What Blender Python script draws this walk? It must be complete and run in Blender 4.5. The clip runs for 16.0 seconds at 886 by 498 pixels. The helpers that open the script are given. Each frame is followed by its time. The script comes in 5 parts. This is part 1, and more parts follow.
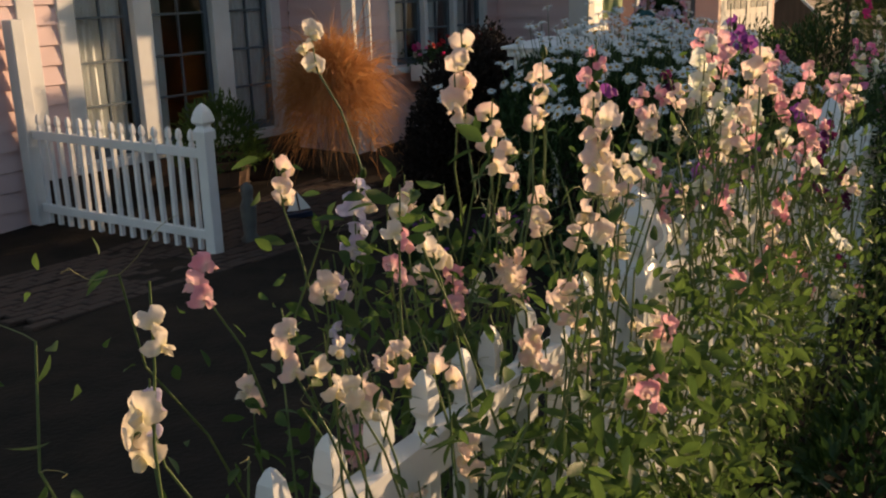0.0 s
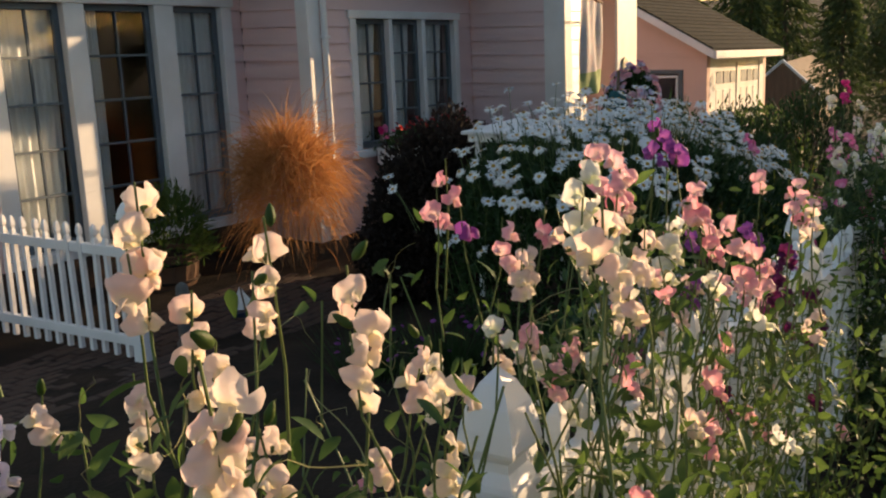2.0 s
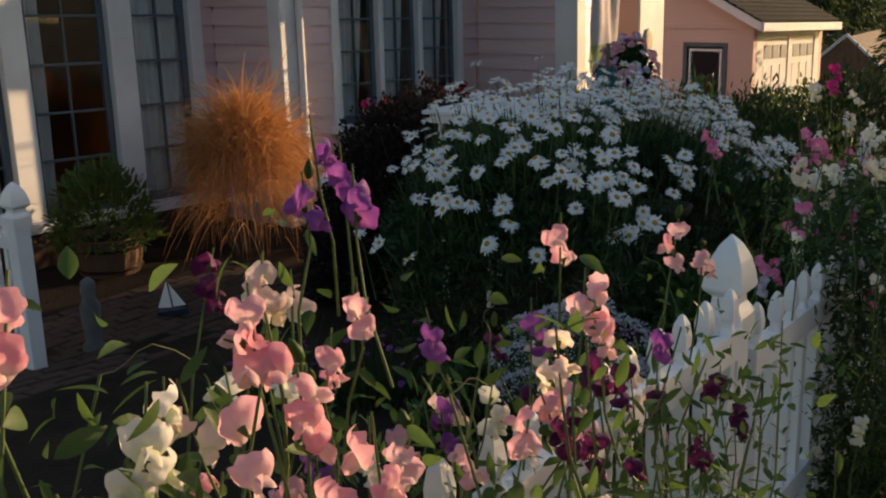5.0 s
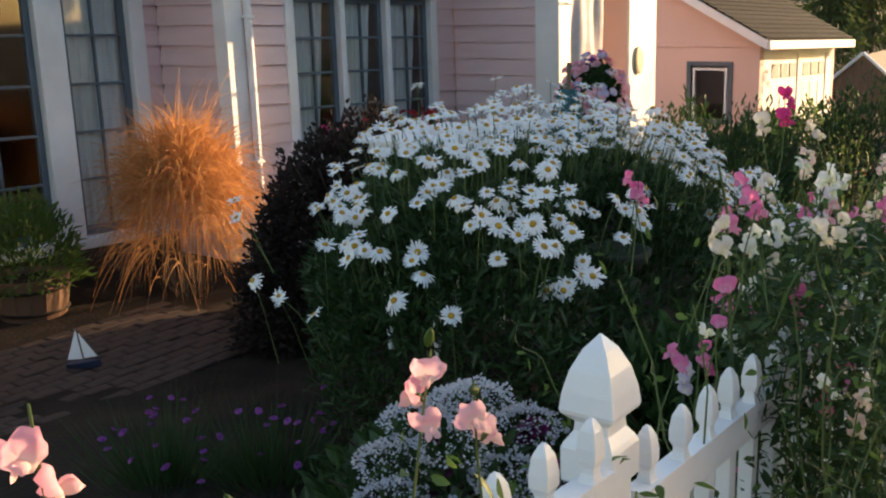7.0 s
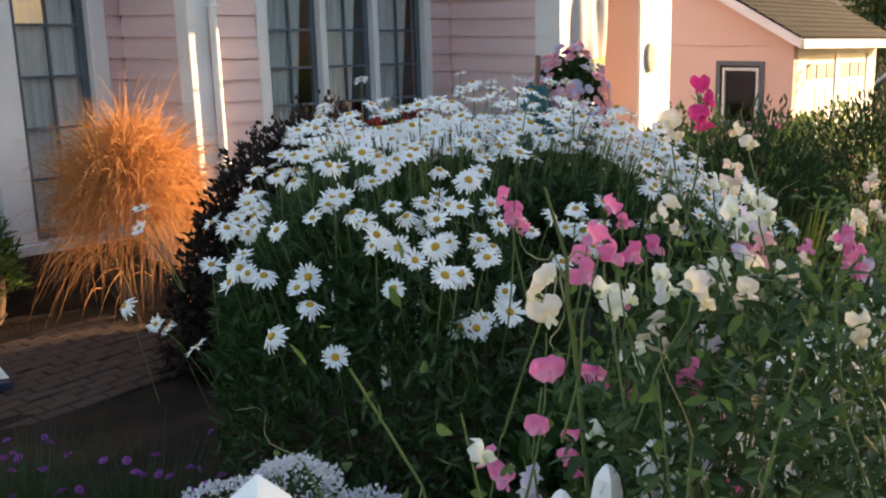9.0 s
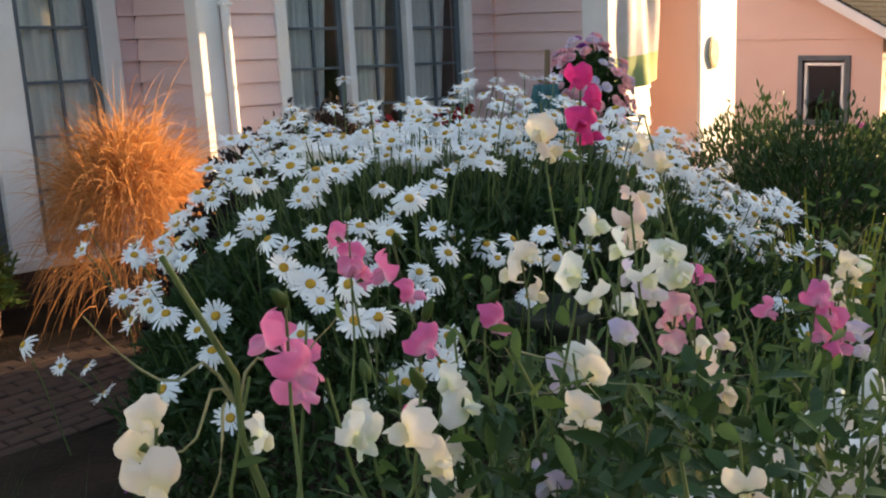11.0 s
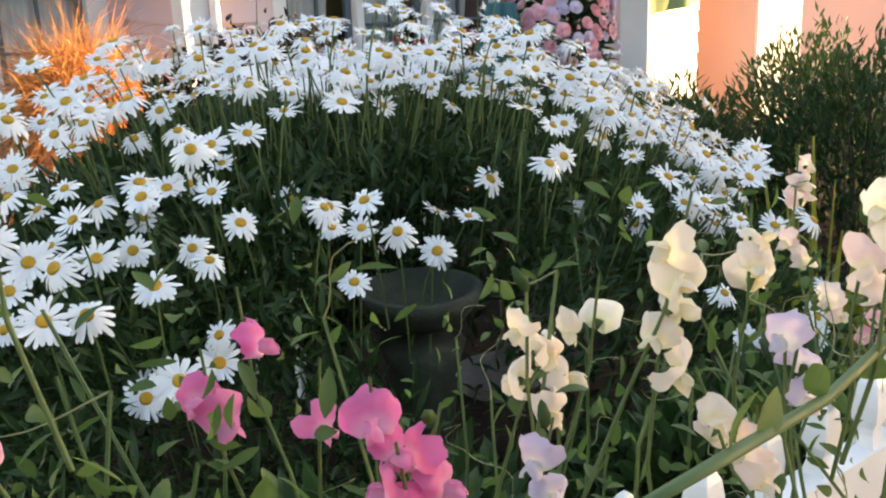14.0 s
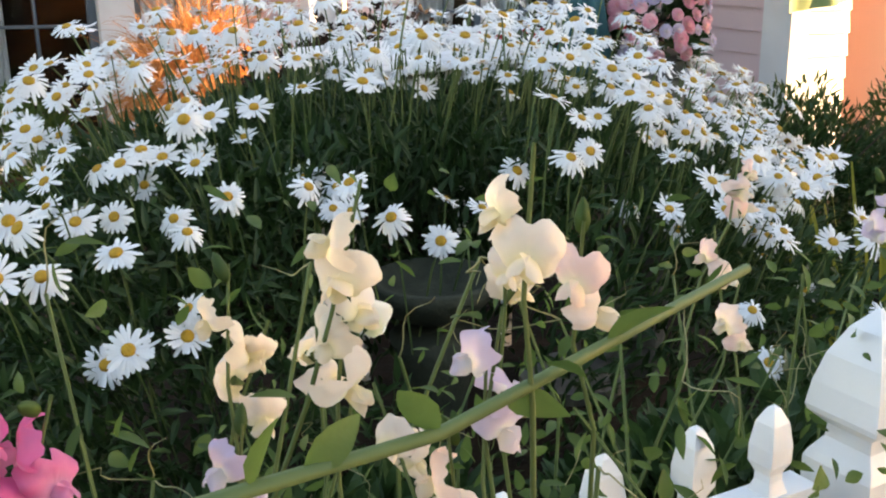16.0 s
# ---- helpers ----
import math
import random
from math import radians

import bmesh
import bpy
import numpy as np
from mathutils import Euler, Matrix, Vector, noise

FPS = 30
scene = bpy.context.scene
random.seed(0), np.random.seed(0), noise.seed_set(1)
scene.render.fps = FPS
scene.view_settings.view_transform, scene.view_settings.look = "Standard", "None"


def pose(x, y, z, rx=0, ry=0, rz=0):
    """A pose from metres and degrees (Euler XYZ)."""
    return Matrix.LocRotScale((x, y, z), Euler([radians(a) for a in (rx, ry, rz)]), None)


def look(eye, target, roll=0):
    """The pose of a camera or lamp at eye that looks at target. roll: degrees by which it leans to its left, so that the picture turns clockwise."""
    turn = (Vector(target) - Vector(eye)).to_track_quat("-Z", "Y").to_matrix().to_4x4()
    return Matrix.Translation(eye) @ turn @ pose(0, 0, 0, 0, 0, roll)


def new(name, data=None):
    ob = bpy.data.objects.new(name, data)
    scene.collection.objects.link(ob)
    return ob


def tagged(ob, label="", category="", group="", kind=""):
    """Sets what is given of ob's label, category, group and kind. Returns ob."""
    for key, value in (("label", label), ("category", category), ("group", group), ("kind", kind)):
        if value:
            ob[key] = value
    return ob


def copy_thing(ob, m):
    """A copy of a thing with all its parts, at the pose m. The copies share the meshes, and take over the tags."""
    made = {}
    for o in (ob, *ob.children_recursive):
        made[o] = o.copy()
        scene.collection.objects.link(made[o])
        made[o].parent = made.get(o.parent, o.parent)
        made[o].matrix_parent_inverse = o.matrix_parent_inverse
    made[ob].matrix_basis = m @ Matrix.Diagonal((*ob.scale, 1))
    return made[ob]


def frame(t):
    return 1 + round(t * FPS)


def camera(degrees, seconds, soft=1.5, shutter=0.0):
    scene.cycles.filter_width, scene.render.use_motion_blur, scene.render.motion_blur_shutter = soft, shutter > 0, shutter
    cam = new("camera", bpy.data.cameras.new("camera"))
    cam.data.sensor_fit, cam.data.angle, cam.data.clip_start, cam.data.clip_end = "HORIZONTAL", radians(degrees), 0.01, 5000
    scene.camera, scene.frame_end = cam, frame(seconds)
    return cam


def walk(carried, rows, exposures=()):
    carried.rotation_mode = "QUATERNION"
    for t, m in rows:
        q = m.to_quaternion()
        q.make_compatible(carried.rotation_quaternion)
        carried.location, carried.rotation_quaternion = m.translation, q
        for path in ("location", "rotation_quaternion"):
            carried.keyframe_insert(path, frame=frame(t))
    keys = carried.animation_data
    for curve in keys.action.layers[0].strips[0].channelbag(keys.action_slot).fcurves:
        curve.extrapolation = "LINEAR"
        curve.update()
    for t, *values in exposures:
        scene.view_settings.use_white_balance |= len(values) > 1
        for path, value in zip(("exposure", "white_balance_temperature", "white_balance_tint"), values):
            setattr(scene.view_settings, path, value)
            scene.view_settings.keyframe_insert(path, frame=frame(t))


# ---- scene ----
cam = camera(45.7, 16.0, soft=2.1)
METRES, EYE, TILT, LEAN, TURN = 6.3, 1.6, 0.0, 0.0, -58.0
ROWS = [
    (0.0, 0.0, 0.0, 0.0, -0.51, -17.11, 1.65),
    (0.5, 0.017, 0.0253, -0.0024, -0.18, -17.19, 0.96),
    (1.0, 0.0312, 0.0566, -0.0047, 0.11, -16.71, 0.71),
    (1.5, 0.0455, 0.0883, 0.0008, 0.3, -14.67, 1.24),
    (2.0, 0.0588, 0.1133, 0.0006, -0.47, -13.22, 2.33),
    (2.5, 0.0789, 0.1404, 0.0008, -0.37, -12.93, 1.93),
    (3.0, 0.0954, 0.1593, 0.0023, 0.9, -12.61, 2.18),
    (3.5, 0.1113, 0.1874, -0.0033, 1.9, -11.83, 2.38),
    (4.0, 0.1289, 0.2241, -0.0036, 2.19, -11.78, 2.15),
    (4.5, 0.1478, 0.2533, -0.0079, 2.54, -12.84, 2.37),
    (5.0, 0.1739, 0.2875, -0.0113, 3.14, -14.84, 1.47),
    (7.5, 0.2599, 0.4518, -0.03, 4.46, -13.69, 2.09),
    (8.0, 0.2779, 0.4845, -0.0376, 4.89, -14.21, 2.03),
    (8.5, 0.2978, 0.5156, -0.0383, 5.76, -14.03, 1.72),
    (11.0, 0.3735, 0.658, -0.0518, 11.67, -13.38, 2.76),
    (11.5, 0.3867, 0.6901, -0.0543, 12.74, -13.94, 2.81),
    (12.0, 0.4004, 0.7161, -0.0547, 13.29, -14.04, 2.48),
    (12.5, 0.4094, 0.7382, -0.0593, 13.43, -14.61, 3.51),
    (13.0, 0.4191, 0.7711, -0.064, 14.33, -15.86, 3.12),
    (13.5, 0.4319, 0.7917, -0.066, 14.63, -17.12, 3.14),
    (14.0, 0.452, 0.8018, -0.0676, 17.37, -17.34, 2.4),
    (14.5, 0.4761, 0.809, -0.0672, 21.69, -17.23, 1.76),
    (15.0, 0.4871, 0.8161, -0.0692, 22.84, -16.91, 2.54),
    (15.5, 0.495, 0.8259, -0.0724, 23.68, -16.94, 2.06),
    (16.0, 0.502, 0.8392, -0.0743, 27.14, -17.58, 0.91),
]
EXPOSURES = [(0.0, 0.32, 7200, 12), (1.5, 0.8, 7200, 12), (2.5, 0.6, 7100, 12), (3.5, 0.65, 7000, 13), (5.0, 0.40, 7100, 13), (7.5, 1.80, 7250, 14), (8.5, 1.95, 7400, 15), (11.0, 1.87, 7600, 15), (13.0, 2.12, 7800, 16), (14.5, 2.62, 8000, 17), (16.0, 2.5, 8000, 17)]
walk(cam, [(t, pose(0, 0, EYE, TILT, LEAN, TURN) @ pose(METRES * x, METRES * y, METRES * z, 90 + pitch, roll, yaw)) for t, x, y, z, yaw, pitch, roll in ROWS], EXPOSURES)
GZ = 0.075


def ground_z(x, y):
    """Height of the sloping lot: it falls along the street and a little towards the house."""
    low = -0.74 - 0.085 * max(0.0, x - 10.0)
    z = -GZ * x - 0.065 * max(0.0, y - 0.9)
    if x > 10:
        low = min(low, -0.74)
    return max(z, low) if y > -1.0 else z


# ---- light ----
SUN_AZ, SUN_EL = radians(-23.0), radians(11.0)
world = bpy.data.worlds.new("world")
scene.world = world
world.use_nodes = True
wn = world.node_tree.nodes
sky = wn.new("ShaderNodeTexSky")
sky.sky_type, sky.sun_disc = "NISHITA", False
sky.sun_elevation = SUN_EL
sky.dust_density = 0.8
sky.sun_rotation = math.pi / 2 - SUN_AZ
world.node_tree.links.new(sky.outputs["Color"], wn["Background"].inputs["Color"])
wn["Background"].inputs["Strength"].default_value = 0.15
sun = new("sun", bpy.data.lights.new("sun", "SUN"))
sun.data.energy, sun.data.angle, sun.data.color = 5.0, radians(0.6), (1.0, 0.70, 0.42)
sun_dir = Vector((math.cos(SUN_EL) * math.cos(SUN_AZ), math.cos(SUN_EL) * math.sin(SUN_AZ), math.sin(SUN_EL)))
sun.matrix_world = look((0, 0, 30), Vector((0, 0, 30)) - sun_dir)


# ---- materials ----
def principled(name):
    m = bpy.data.materials.new(name)
    m.use_nodes = True
    return m, m.node_tree.nodes, m.node_tree.links, m.node_tree.nodes["Principled BSDF"]


def surface(name, a, b, scale=6.0, rough=0.6, bump=0.15, fine=90.0, metal=0.0, mix_random=0.0, stretch=(1, 1, 1), dirt=None, dirt_amount=0.0, spec=0.4):
    """Two-scale procedural surface: broad variation from a to b, fine relief, optional dirt."""
    m, n, l, p = principled(name)
    tc = n.new("ShaderNodeTexCoord")
    mp = n.new("ShaderNodeMapping")
    mp.inputs["Scale"].default_value = stretch
    l.new(tc.outputs["Object"], mp.inputs["Vector"])
    big = n.new("ShaderNodeTexNoise")
    big.inputs["Scale"].default_value, big.inputs["Detail"].default_value = scale, 6
    small = n.new("ShaderNodeTexNoise")
    small.inputs["Scale"].default_value, small.inputs["Detail"].default_value = fine, 4
    l.new(mp.outputs[0], big.inputs["Vector"])
    l.new(mp.outputs[0], small.inputs["Vector"])
    ramp = n.new("ShaderNodeMapRange")
    ramp.inputs["From Min"].default_value, ramp.inputs["From Max"].default_value = 0.32, 0.68
    l.new(big.outputs[0], ramp.inputs["Value"])
    mix = n.new("ShaderNodeMix")
    mix.data_type = "RGBA"
    mix.inputs[6].default_value, mix.inputs[7].default_value = (*a, 1), (*b, 1)
    l.new(ramp.outputs[0], mix.inputs[0])
    out = mix.outputs[2]
    if mix_random:
        info = n.new("ShaderNodeObjectInfo")
        geo = n.new("ShaderNodeNewGeometry")
        add = n.new("ShaderNodeMath")
        l.new(info.outputs["Random"], add.inputs[0])
        l.new(geo.outputs["Random Per Island"], add.inputs[1])
        hsv = n.new("ShaderNodeHueSaturation")
        mr = n.new("ShaderNodeMapRange")
        mr.inputs["From Max"].default_value = 2.0
        mr.inputs["To Min"].default_value, mr.inputs["To Max"].default_value = 1 - mix_random, 1 + mix_random
        l.new(add.outputs[0], mr.inputs["Value"])
        l.new(mr.outputs[0], hsv.inputs["Value"])
        l.new(out, hsv.inputs["Color"])
        out = hsv.outputs[0]
    if dirt:
        dm = n.new("ShaderNodeMix")
        dm.data_type = "RGBA"
        dn = n.new("ShaderNodeTexNoise")
        dn.inputs["Scale"].default_value, dn.inputs["Detail"].default_value = scale * 0.45, 8
        l.new(mp.outputs[0], dn.inputs["Vector"])
        dr = n.new("ShaderNodeMapRange")
        dr.inputs["From Min"].default_value, dr.inputs["From Max"].default_value = 0.5, 0.75
        dr.inputs["To Max"].default_value = dirt_amount
        l.new(dn.outputs[0], dr.inputs["Value"])
        l.new(dr.outputs[0], dm.inputs[0])
        l.new(out, dm.inputs[6])
        dm.inputs[7].default_value = (*dirt, 1)
        out = dm.outputs[2]
    l.new(out, p.inputs["Base Color"])
    p.inputs["Roughness"].default_value, p.inputs["Metallic"].default_value = rough, metal
    p.inputs["Specular IOR Level"].default_value = spec
    bp = n.new("ShaderNodeBump")
    bp.inputs["Strength"].default_value, bp.inputs["Distance"].default_value = bump, 0.01
    l.new(small.outputs[0], bp.inputs["Height"])
    l.new(bp.outputs[0], p.inputs["Normal"])
    return m


def petal(name, base, tip, through_light=0.45, vein=0.1, rough=0.55, heart=None):
    """Thin petal or leaf: colour varies over the flower and from flower to flower, light passes through it."""
    m, n, l, p = principled(name)
    tc = n.new("ShaderNodeTexCoord")
    ns = n.new("ShaderNodeTexNoise")
    ns.inputs["Scale"].default_value, ns.inputs["Detail"].default_value = 28.0, 3
    l.new(tc.outputs["Object"], ns.inputs["Vector"])
    info = n.new("ShaderNodeObjectInfo")
    geo = n.new("ShaderNodeNewGeometry")
    s = n.new("ShaderNodeMath")
    l.new(ns.outputs[0], s.inputs[0])
    l.new(info.outputs["Random"], s.inputs[1])
    s2 = n.new("ShaderNodeMath")
    l.new(s.outputs[0], s2.inputs[0])
    l.new(geo.outputs["Random Per Island"], s2.inputs[1])
    mr = n.new("ShaderNodeMapRange")
    mr.inputs["From Min"].default_value, mr.inputs["From Max"].default_value = 0.6, 2.3
    l.new(s2.outputs[0], mr.inputs["Value"])
    mix = n.new("ShaderNodeMix")
    mix.data_type = "RGBA"
    mix.inputs[6].default_value, mix.inputs[7].default_value = (*base, 1), (*tip, 1)
    l.new(mr.outputs[0], mix.inputs[0])
    col = mix.outputs[2]
    if heart:
        ln = n.new("ShaderNodeVectorMath")
        ln.operation = "LENGTH"
        l.new(tc.outputs["Object"], ln.inputs[0])
        hr = n.new("ShaderNodeMapRange")
        hr.interpolation_type = "SMOOTHSTEP"
        hr.inputs["From Min"].default_value, hr.inputs["From Max"].default_value = 0.006, 0.026
        l.new(ln.outputs["Value"], hr.inputs["Value"])
        hm = n.new("ShaderNodeMix")
        hm.data_type = "RGBA"
        hm.inputs[6].default_value = (*heart, 1)
        l.new(hr.outputs[0], hm.inputs[0])
        l.new(col, hm.inputs[7])
        col = hm.outputs[2]
    l.new(col, p.inputs["Base Color"])
    p.inputs["Roughness"].default_value = rough
    p.inputs["Specular IOR Level"].default_value = 0.3
    tr = n.new("ShaderNodeBsdfTranslucent")
    l.new(col, tr.inputs["Color"])
    sh = n.new("ShaderNodeMixShader")
    sh.inputs[0].default_value = through_light
    l.new(p.outputs[0], sh.inputs[1])
    l.new(tr.outputs[0], sh.inputs[2])
    l.new(sh.outputs[0], n["Material Output"].inputs["Surface"])
    fine = n.new("ShaderNodeTexNoise")
    fine.inputs["Scale"].default_value = 140.0
    l.new(tc.outputs["Object"], fine.inputs["Vector"])
    bp = n.new("ShaderNodeBump")
    bp.inputs["Strength"].default_value, bp.inputs["Distance"].default_value = vein, 0.004
    l.new(fine.outputs[0], bp.inputs["Height"])
    l.new(bp.outputs[0], p.inputs["Normal"])
    return m


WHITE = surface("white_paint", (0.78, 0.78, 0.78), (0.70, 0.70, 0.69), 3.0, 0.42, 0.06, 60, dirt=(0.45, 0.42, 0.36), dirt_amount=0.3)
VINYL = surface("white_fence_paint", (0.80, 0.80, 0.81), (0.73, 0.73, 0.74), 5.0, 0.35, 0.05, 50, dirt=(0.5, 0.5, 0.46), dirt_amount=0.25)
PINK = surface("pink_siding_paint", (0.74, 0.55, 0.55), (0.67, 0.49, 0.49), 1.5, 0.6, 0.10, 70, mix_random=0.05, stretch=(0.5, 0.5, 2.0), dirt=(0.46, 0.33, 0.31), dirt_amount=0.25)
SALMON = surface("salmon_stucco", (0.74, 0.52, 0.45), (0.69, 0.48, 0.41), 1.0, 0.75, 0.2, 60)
SASH = surface("blue_grey_sash_paint", (0.10, 0.13, 0.155), (0.075, 0.10, 0.12), 5.0, 0.5, 0.08, 60)
ROOF = surface("roof_shingle", (0.011, 0.013, 0.012), (0.021, 0.022, 0.020), 9.0, 0.95, 0.5, 40, mix_random=0.35, spec=0.1)
SOIL = surface("soil", (0.013, 0.010, 0.007), (0.026, 0.018, 0.013), 4.0, 0.95, 0.9, 35, dirt=(0.05, 0.033, 0.02), dirt_amount=0.6, spec=0.15)
BRICK = surface("brick_paver", (0.062, 0.034, 0.023), (0.034, 0.021, 0.016), 6.0, 0.85, 0.5, 60, mix_random=0.3, dirt=(0.05, 0.04, 0.03), dirt_amount=0.6)
ASPHALT = surface("asphalt", (0.045, 0.045, 0.047), (0.06, 0.06, 0.06), 2.0, 0.9, 0.6, 120)
CONCRETE = surface("concrete", (0.30, 0.29, 0.27), (0.24, 0.23, 0.21), 2.0, 0.85, 0.3, 80)
STONE = surface("grey_stone", (0.10, 0.10, 0.097), (0.15, 0.15, 0.14), 9.0, 0.8, 0.5, 70, dirt=(0.05, 0.07, 0.04), dirt_amount=0.5)
TEAL = surface("teal_canvas", (0.012, 0.075, 0.085), (0.02, 0.10, 0.11), 8.0, 0.7, 0.2, 200)
WOOD = surface("weathered_wood", (0.17, 0.11, 0.07), (0.11, 0.07, 0.045), 5.0, 0.75, 0.4, 60, stretch=(1, 1, 0.15))
BARREL = surface("barrel_wood", (0.16, 0.085, 0.05), (0.10, 0.06, 0.04), 8.0, 0.75, 0.4, 60, stretch=(1, 1, 0.15))
IRON = surface("dark_iron", (0.04, 0.035, 0.03), (0.07, 0.05, 0.04), 12.0, 0.55, 0.2, 80, metal=0.8)
# near-black stands in for the shade inside the rooms
ROOM_SHADE = surface("room_shade", (0.028, 0.022, 0.02), (0.04, 0.03, 0.026), 2.0, 0.9, 0.05, 20)
BARK = surface("bark", (0.10, 0.075, 0.055), (0.06, 0.045, 0.035), 7.0, 0.9, 0.8, 40, stretch=(1, 1, 0.25))
LACE = petal("curtain_cloth", (0.84, 0.84, 0.84), (0.88, 0.88, 0.87), 0.05, 0.3, 0.9)
LEAF = petal("leaf_green", (0.050, 0.098, 0.026), (0.120, 0.190, 0.046), 0.52, 0.2, 0.5)
LEAF_DEEP = petal("leaf_deep_green", (0.019, 0.047, 0.015), (0.040, 0.086, 0.024), 0.25, 0.2, 0.5)
LEAF_PURPLE = petal("leaf_burgundy", (0.022, 0.016, 0.014), (0.040, 0.026, 0.020), 0.15, 0.2, 0.85)
LEAF_LIME = petal("leaf_lime", (0.16, 0.20, 0.03), (0.30, 0.30, 0.05), 0.5, 0.15, 0.5)
LEAF_TREE = petal("leaf_tree", (0.035, 0.06, 0.02), (0.075, 0.10, 0.03), 0.4, 0.2, 0.6)
STEM = petal("stem_green", (0.08, 0.13, 0.045), (0.13, 0.17, 0.06), 0.1, 0.1, 0.5)
STEM_DRY = petal("tendril_dry", (0.22, 0.23, 0.10), (0.30, 0.28, 0.14), 0.2, 0.1, 0.5)
GRASS = petal("tawny_grass", (0.46, 0.20, 0.07), (0.72, 0.42, 0.18), 0.4, 0.1, 0.6)
P_CREAM = petal("petal_cream", (0.87, 0.74, 0.58), (0.88, 0.80, 0.76), 0.5, 0.2, heart=(0.86, 0.77, 0.50))
P_PEACH = petal("petal_peach", (0.88, 0.62, 0.58), (0.88, 0.79, 0.70), 0.5, 0.25, heart=(0.87, 0.78, 0.55))
P_PINK = petal("petal_pink", (0.85, 0.34, 0.44), (0.88, 0.60, 0.64), 0.5, 0.25, heart=(0.86, 0.66, 0.60))
P_ROSE = petal("petal_rose", (0.80, 0.13, 0.38), (0.84, 0.30, 0.50), 0.5, 0.25, heart=(0.82, 0.42, 0.58))
P_MAGENTA = petal("petal_magenta", (0.74, 0.03, 0.22), (0.80, 0.07, 0.32), 0.5, 0.25, heart=(0.70, 0.05, 0.22))
P_PURPLE = petal("petal_purple", (0.22, 0.05, 0.30), (0.42, 0.13, 0.48), 0.5, 0.25, heart=(0.46, 0.14, 0.42))
P_PLUM = petal("petal_plum", (0.085, 0.012, 0.06), (0.16, 0.02, 0.11), 0.4, 0.25, heart=(0.10, 0.01, 0.06))
P_LAV = petal("petal_lavender", (0.64, 0.53, 0.72), (0.76, 0.68, 0.78), 0.5, 0.25, heart=(0.82, 0.78, 0.72))
P_WHITE = petal("petal_white", (0.82, 0.81, 0.74), (0.85, 0.84, 0.80), 0.5, 0.25, heart=(0.76, 0.78, 0.52))
P_DAISY = petal("petal_daisy_white", (0.80, 0.82, 0.84), (0.84, 0.85, 0.85), 0.3)
P_RED = petal("petal_red", (0.50, 0.02, 0.03), (0.62, 0.05, 0.06))
YELLOW = surface("daisy_disc", (0.62, 0.36, 0.03), (0.45, 0.22, 0.02), 60.0, 0.8, 0.8, 400)
ALYSSUM = petal("alyssum_blossom", (0.42, 0.44, 0.50), (0.60, 0.60, 0.64), 0.25)

glass_m, gn, gl, gp = principled("window_glass")
gp.inputs["Base Color"].default_value = (0.9, 0.95, 0.95, 1)
gp.inputs["Roughness"].default_value = 0.03
gp.inputs["Transmission Weight"].default_value = 1.0
gp.inputs["IOR"].default_value = 1.45
GLASS = glass_m


# ---- mesh helpers ----
def box(bm, x0, x1, y0, y1, z0, z1, bevel=0.0):
    r = bmesh.ops.create_cube(bm, size=1.0, matrix=Matrix.Translation(((x0 + x1) / 2, (y0 + y1) / 2, (z0 + z1) / 2)) @ Matrix.Diagonal((x1 - x0, y1 - y0, z1 - z0, 1)))
    if bevel:
        es = list({e for v in r["verts"] for e in v.link_edges})
        bmesh.ops.bevel(bm, geom=es, offset=bevel, segments=1, affect="EDGES", profile=0.5)


def boxes(items, bevel=0.0):
    bm = bmesh.new()
    for it in items:
        box(bm, *it, bevel)
    return bm


def lathe(profile, seg=20, bm=None, cx=0.0, cy=0.0, cz=0.0, a0=0.0, squash=None):
    """Turn a profile of (radius, z) round the z axis; seg=4 makes a square post."""
    bm = bm or bmesh.new()
    rings = []
    for r, z in profile:
        rings.append([bm.verts.new((cx + r * math.cos(a0 + 2 * math.pi * i / seg), cy + r * math.sin(a0 + 2 * math.pi * i / seg), cz + z)) for i in range(seg)])
    for a, b in zip(rings, rings[1:]):
        for i in range(seg):
            bm.faces.new((a[i], a[(i + 1) % seg], b[(i + 1) % seg], b[i]))
    bm.faces.new(rings[0][::-1])
    bm.faces.new(rings[-1])
    return bm


def tube(bm, pts, r0, r1=None, seg=5):
    """A tapering round stem along pts."""
    r1 = r0 if r1 is None else r1
    rings = []
    for i, p in enumerate(pts):
        d = (Vector(pts[min(i + 1, len(pts) - 1)]) - Vector(pts[max(i - 1, 0)])).normalized()
        side = d.cross(Vector((0.31, 0.17, 0.93)))
        side = side.normalized() if side.length > 1e-4 else Vector((1, 0, 0))
        up = side.cross(d)
        r = r0 + (r1 - r0) * i / max(1, len(pts) - 1)
        rings.append([bm.verts.new(Vector(p) + r * (math.cos(2 * math.pi * k / seg) * side + math.sin(2 * math.pi * k / seg) * up)) for k in range(seg)])
    for a, b in zip(rings, rings[1:]):
        for k in range(seg):
            bm.faces.new((a[k], a[(k + 1) % seg], b[(k + 1) % seg], b[k]))
    return bm


def part(name, bm, material, parent=None, label="", smooth=False, kind=""):
    """Link a bmesh as one mesh object under a thing or a part."""
    me = bpy.data.meshes.new(name)
    bmesh.ops.recalc_face_normals(bm, faces=bm.faces[:]) if len(bm.faces) < 4000 else None
    bm.to_mesh(me)
    bm.free()
    for mt in (material if isinstance(material, (list, tuple)) else [material]):
        me.materials.append(mt)
    if smooth:
        me.polygons.foreach_set("use_smooth", [True] * len(me.polygons))
    ob = new(name, me)
    ob.parent = parent
    if label:
        ob["label"] = label
    if kind:
        ob["kind"] = kind
    return ob


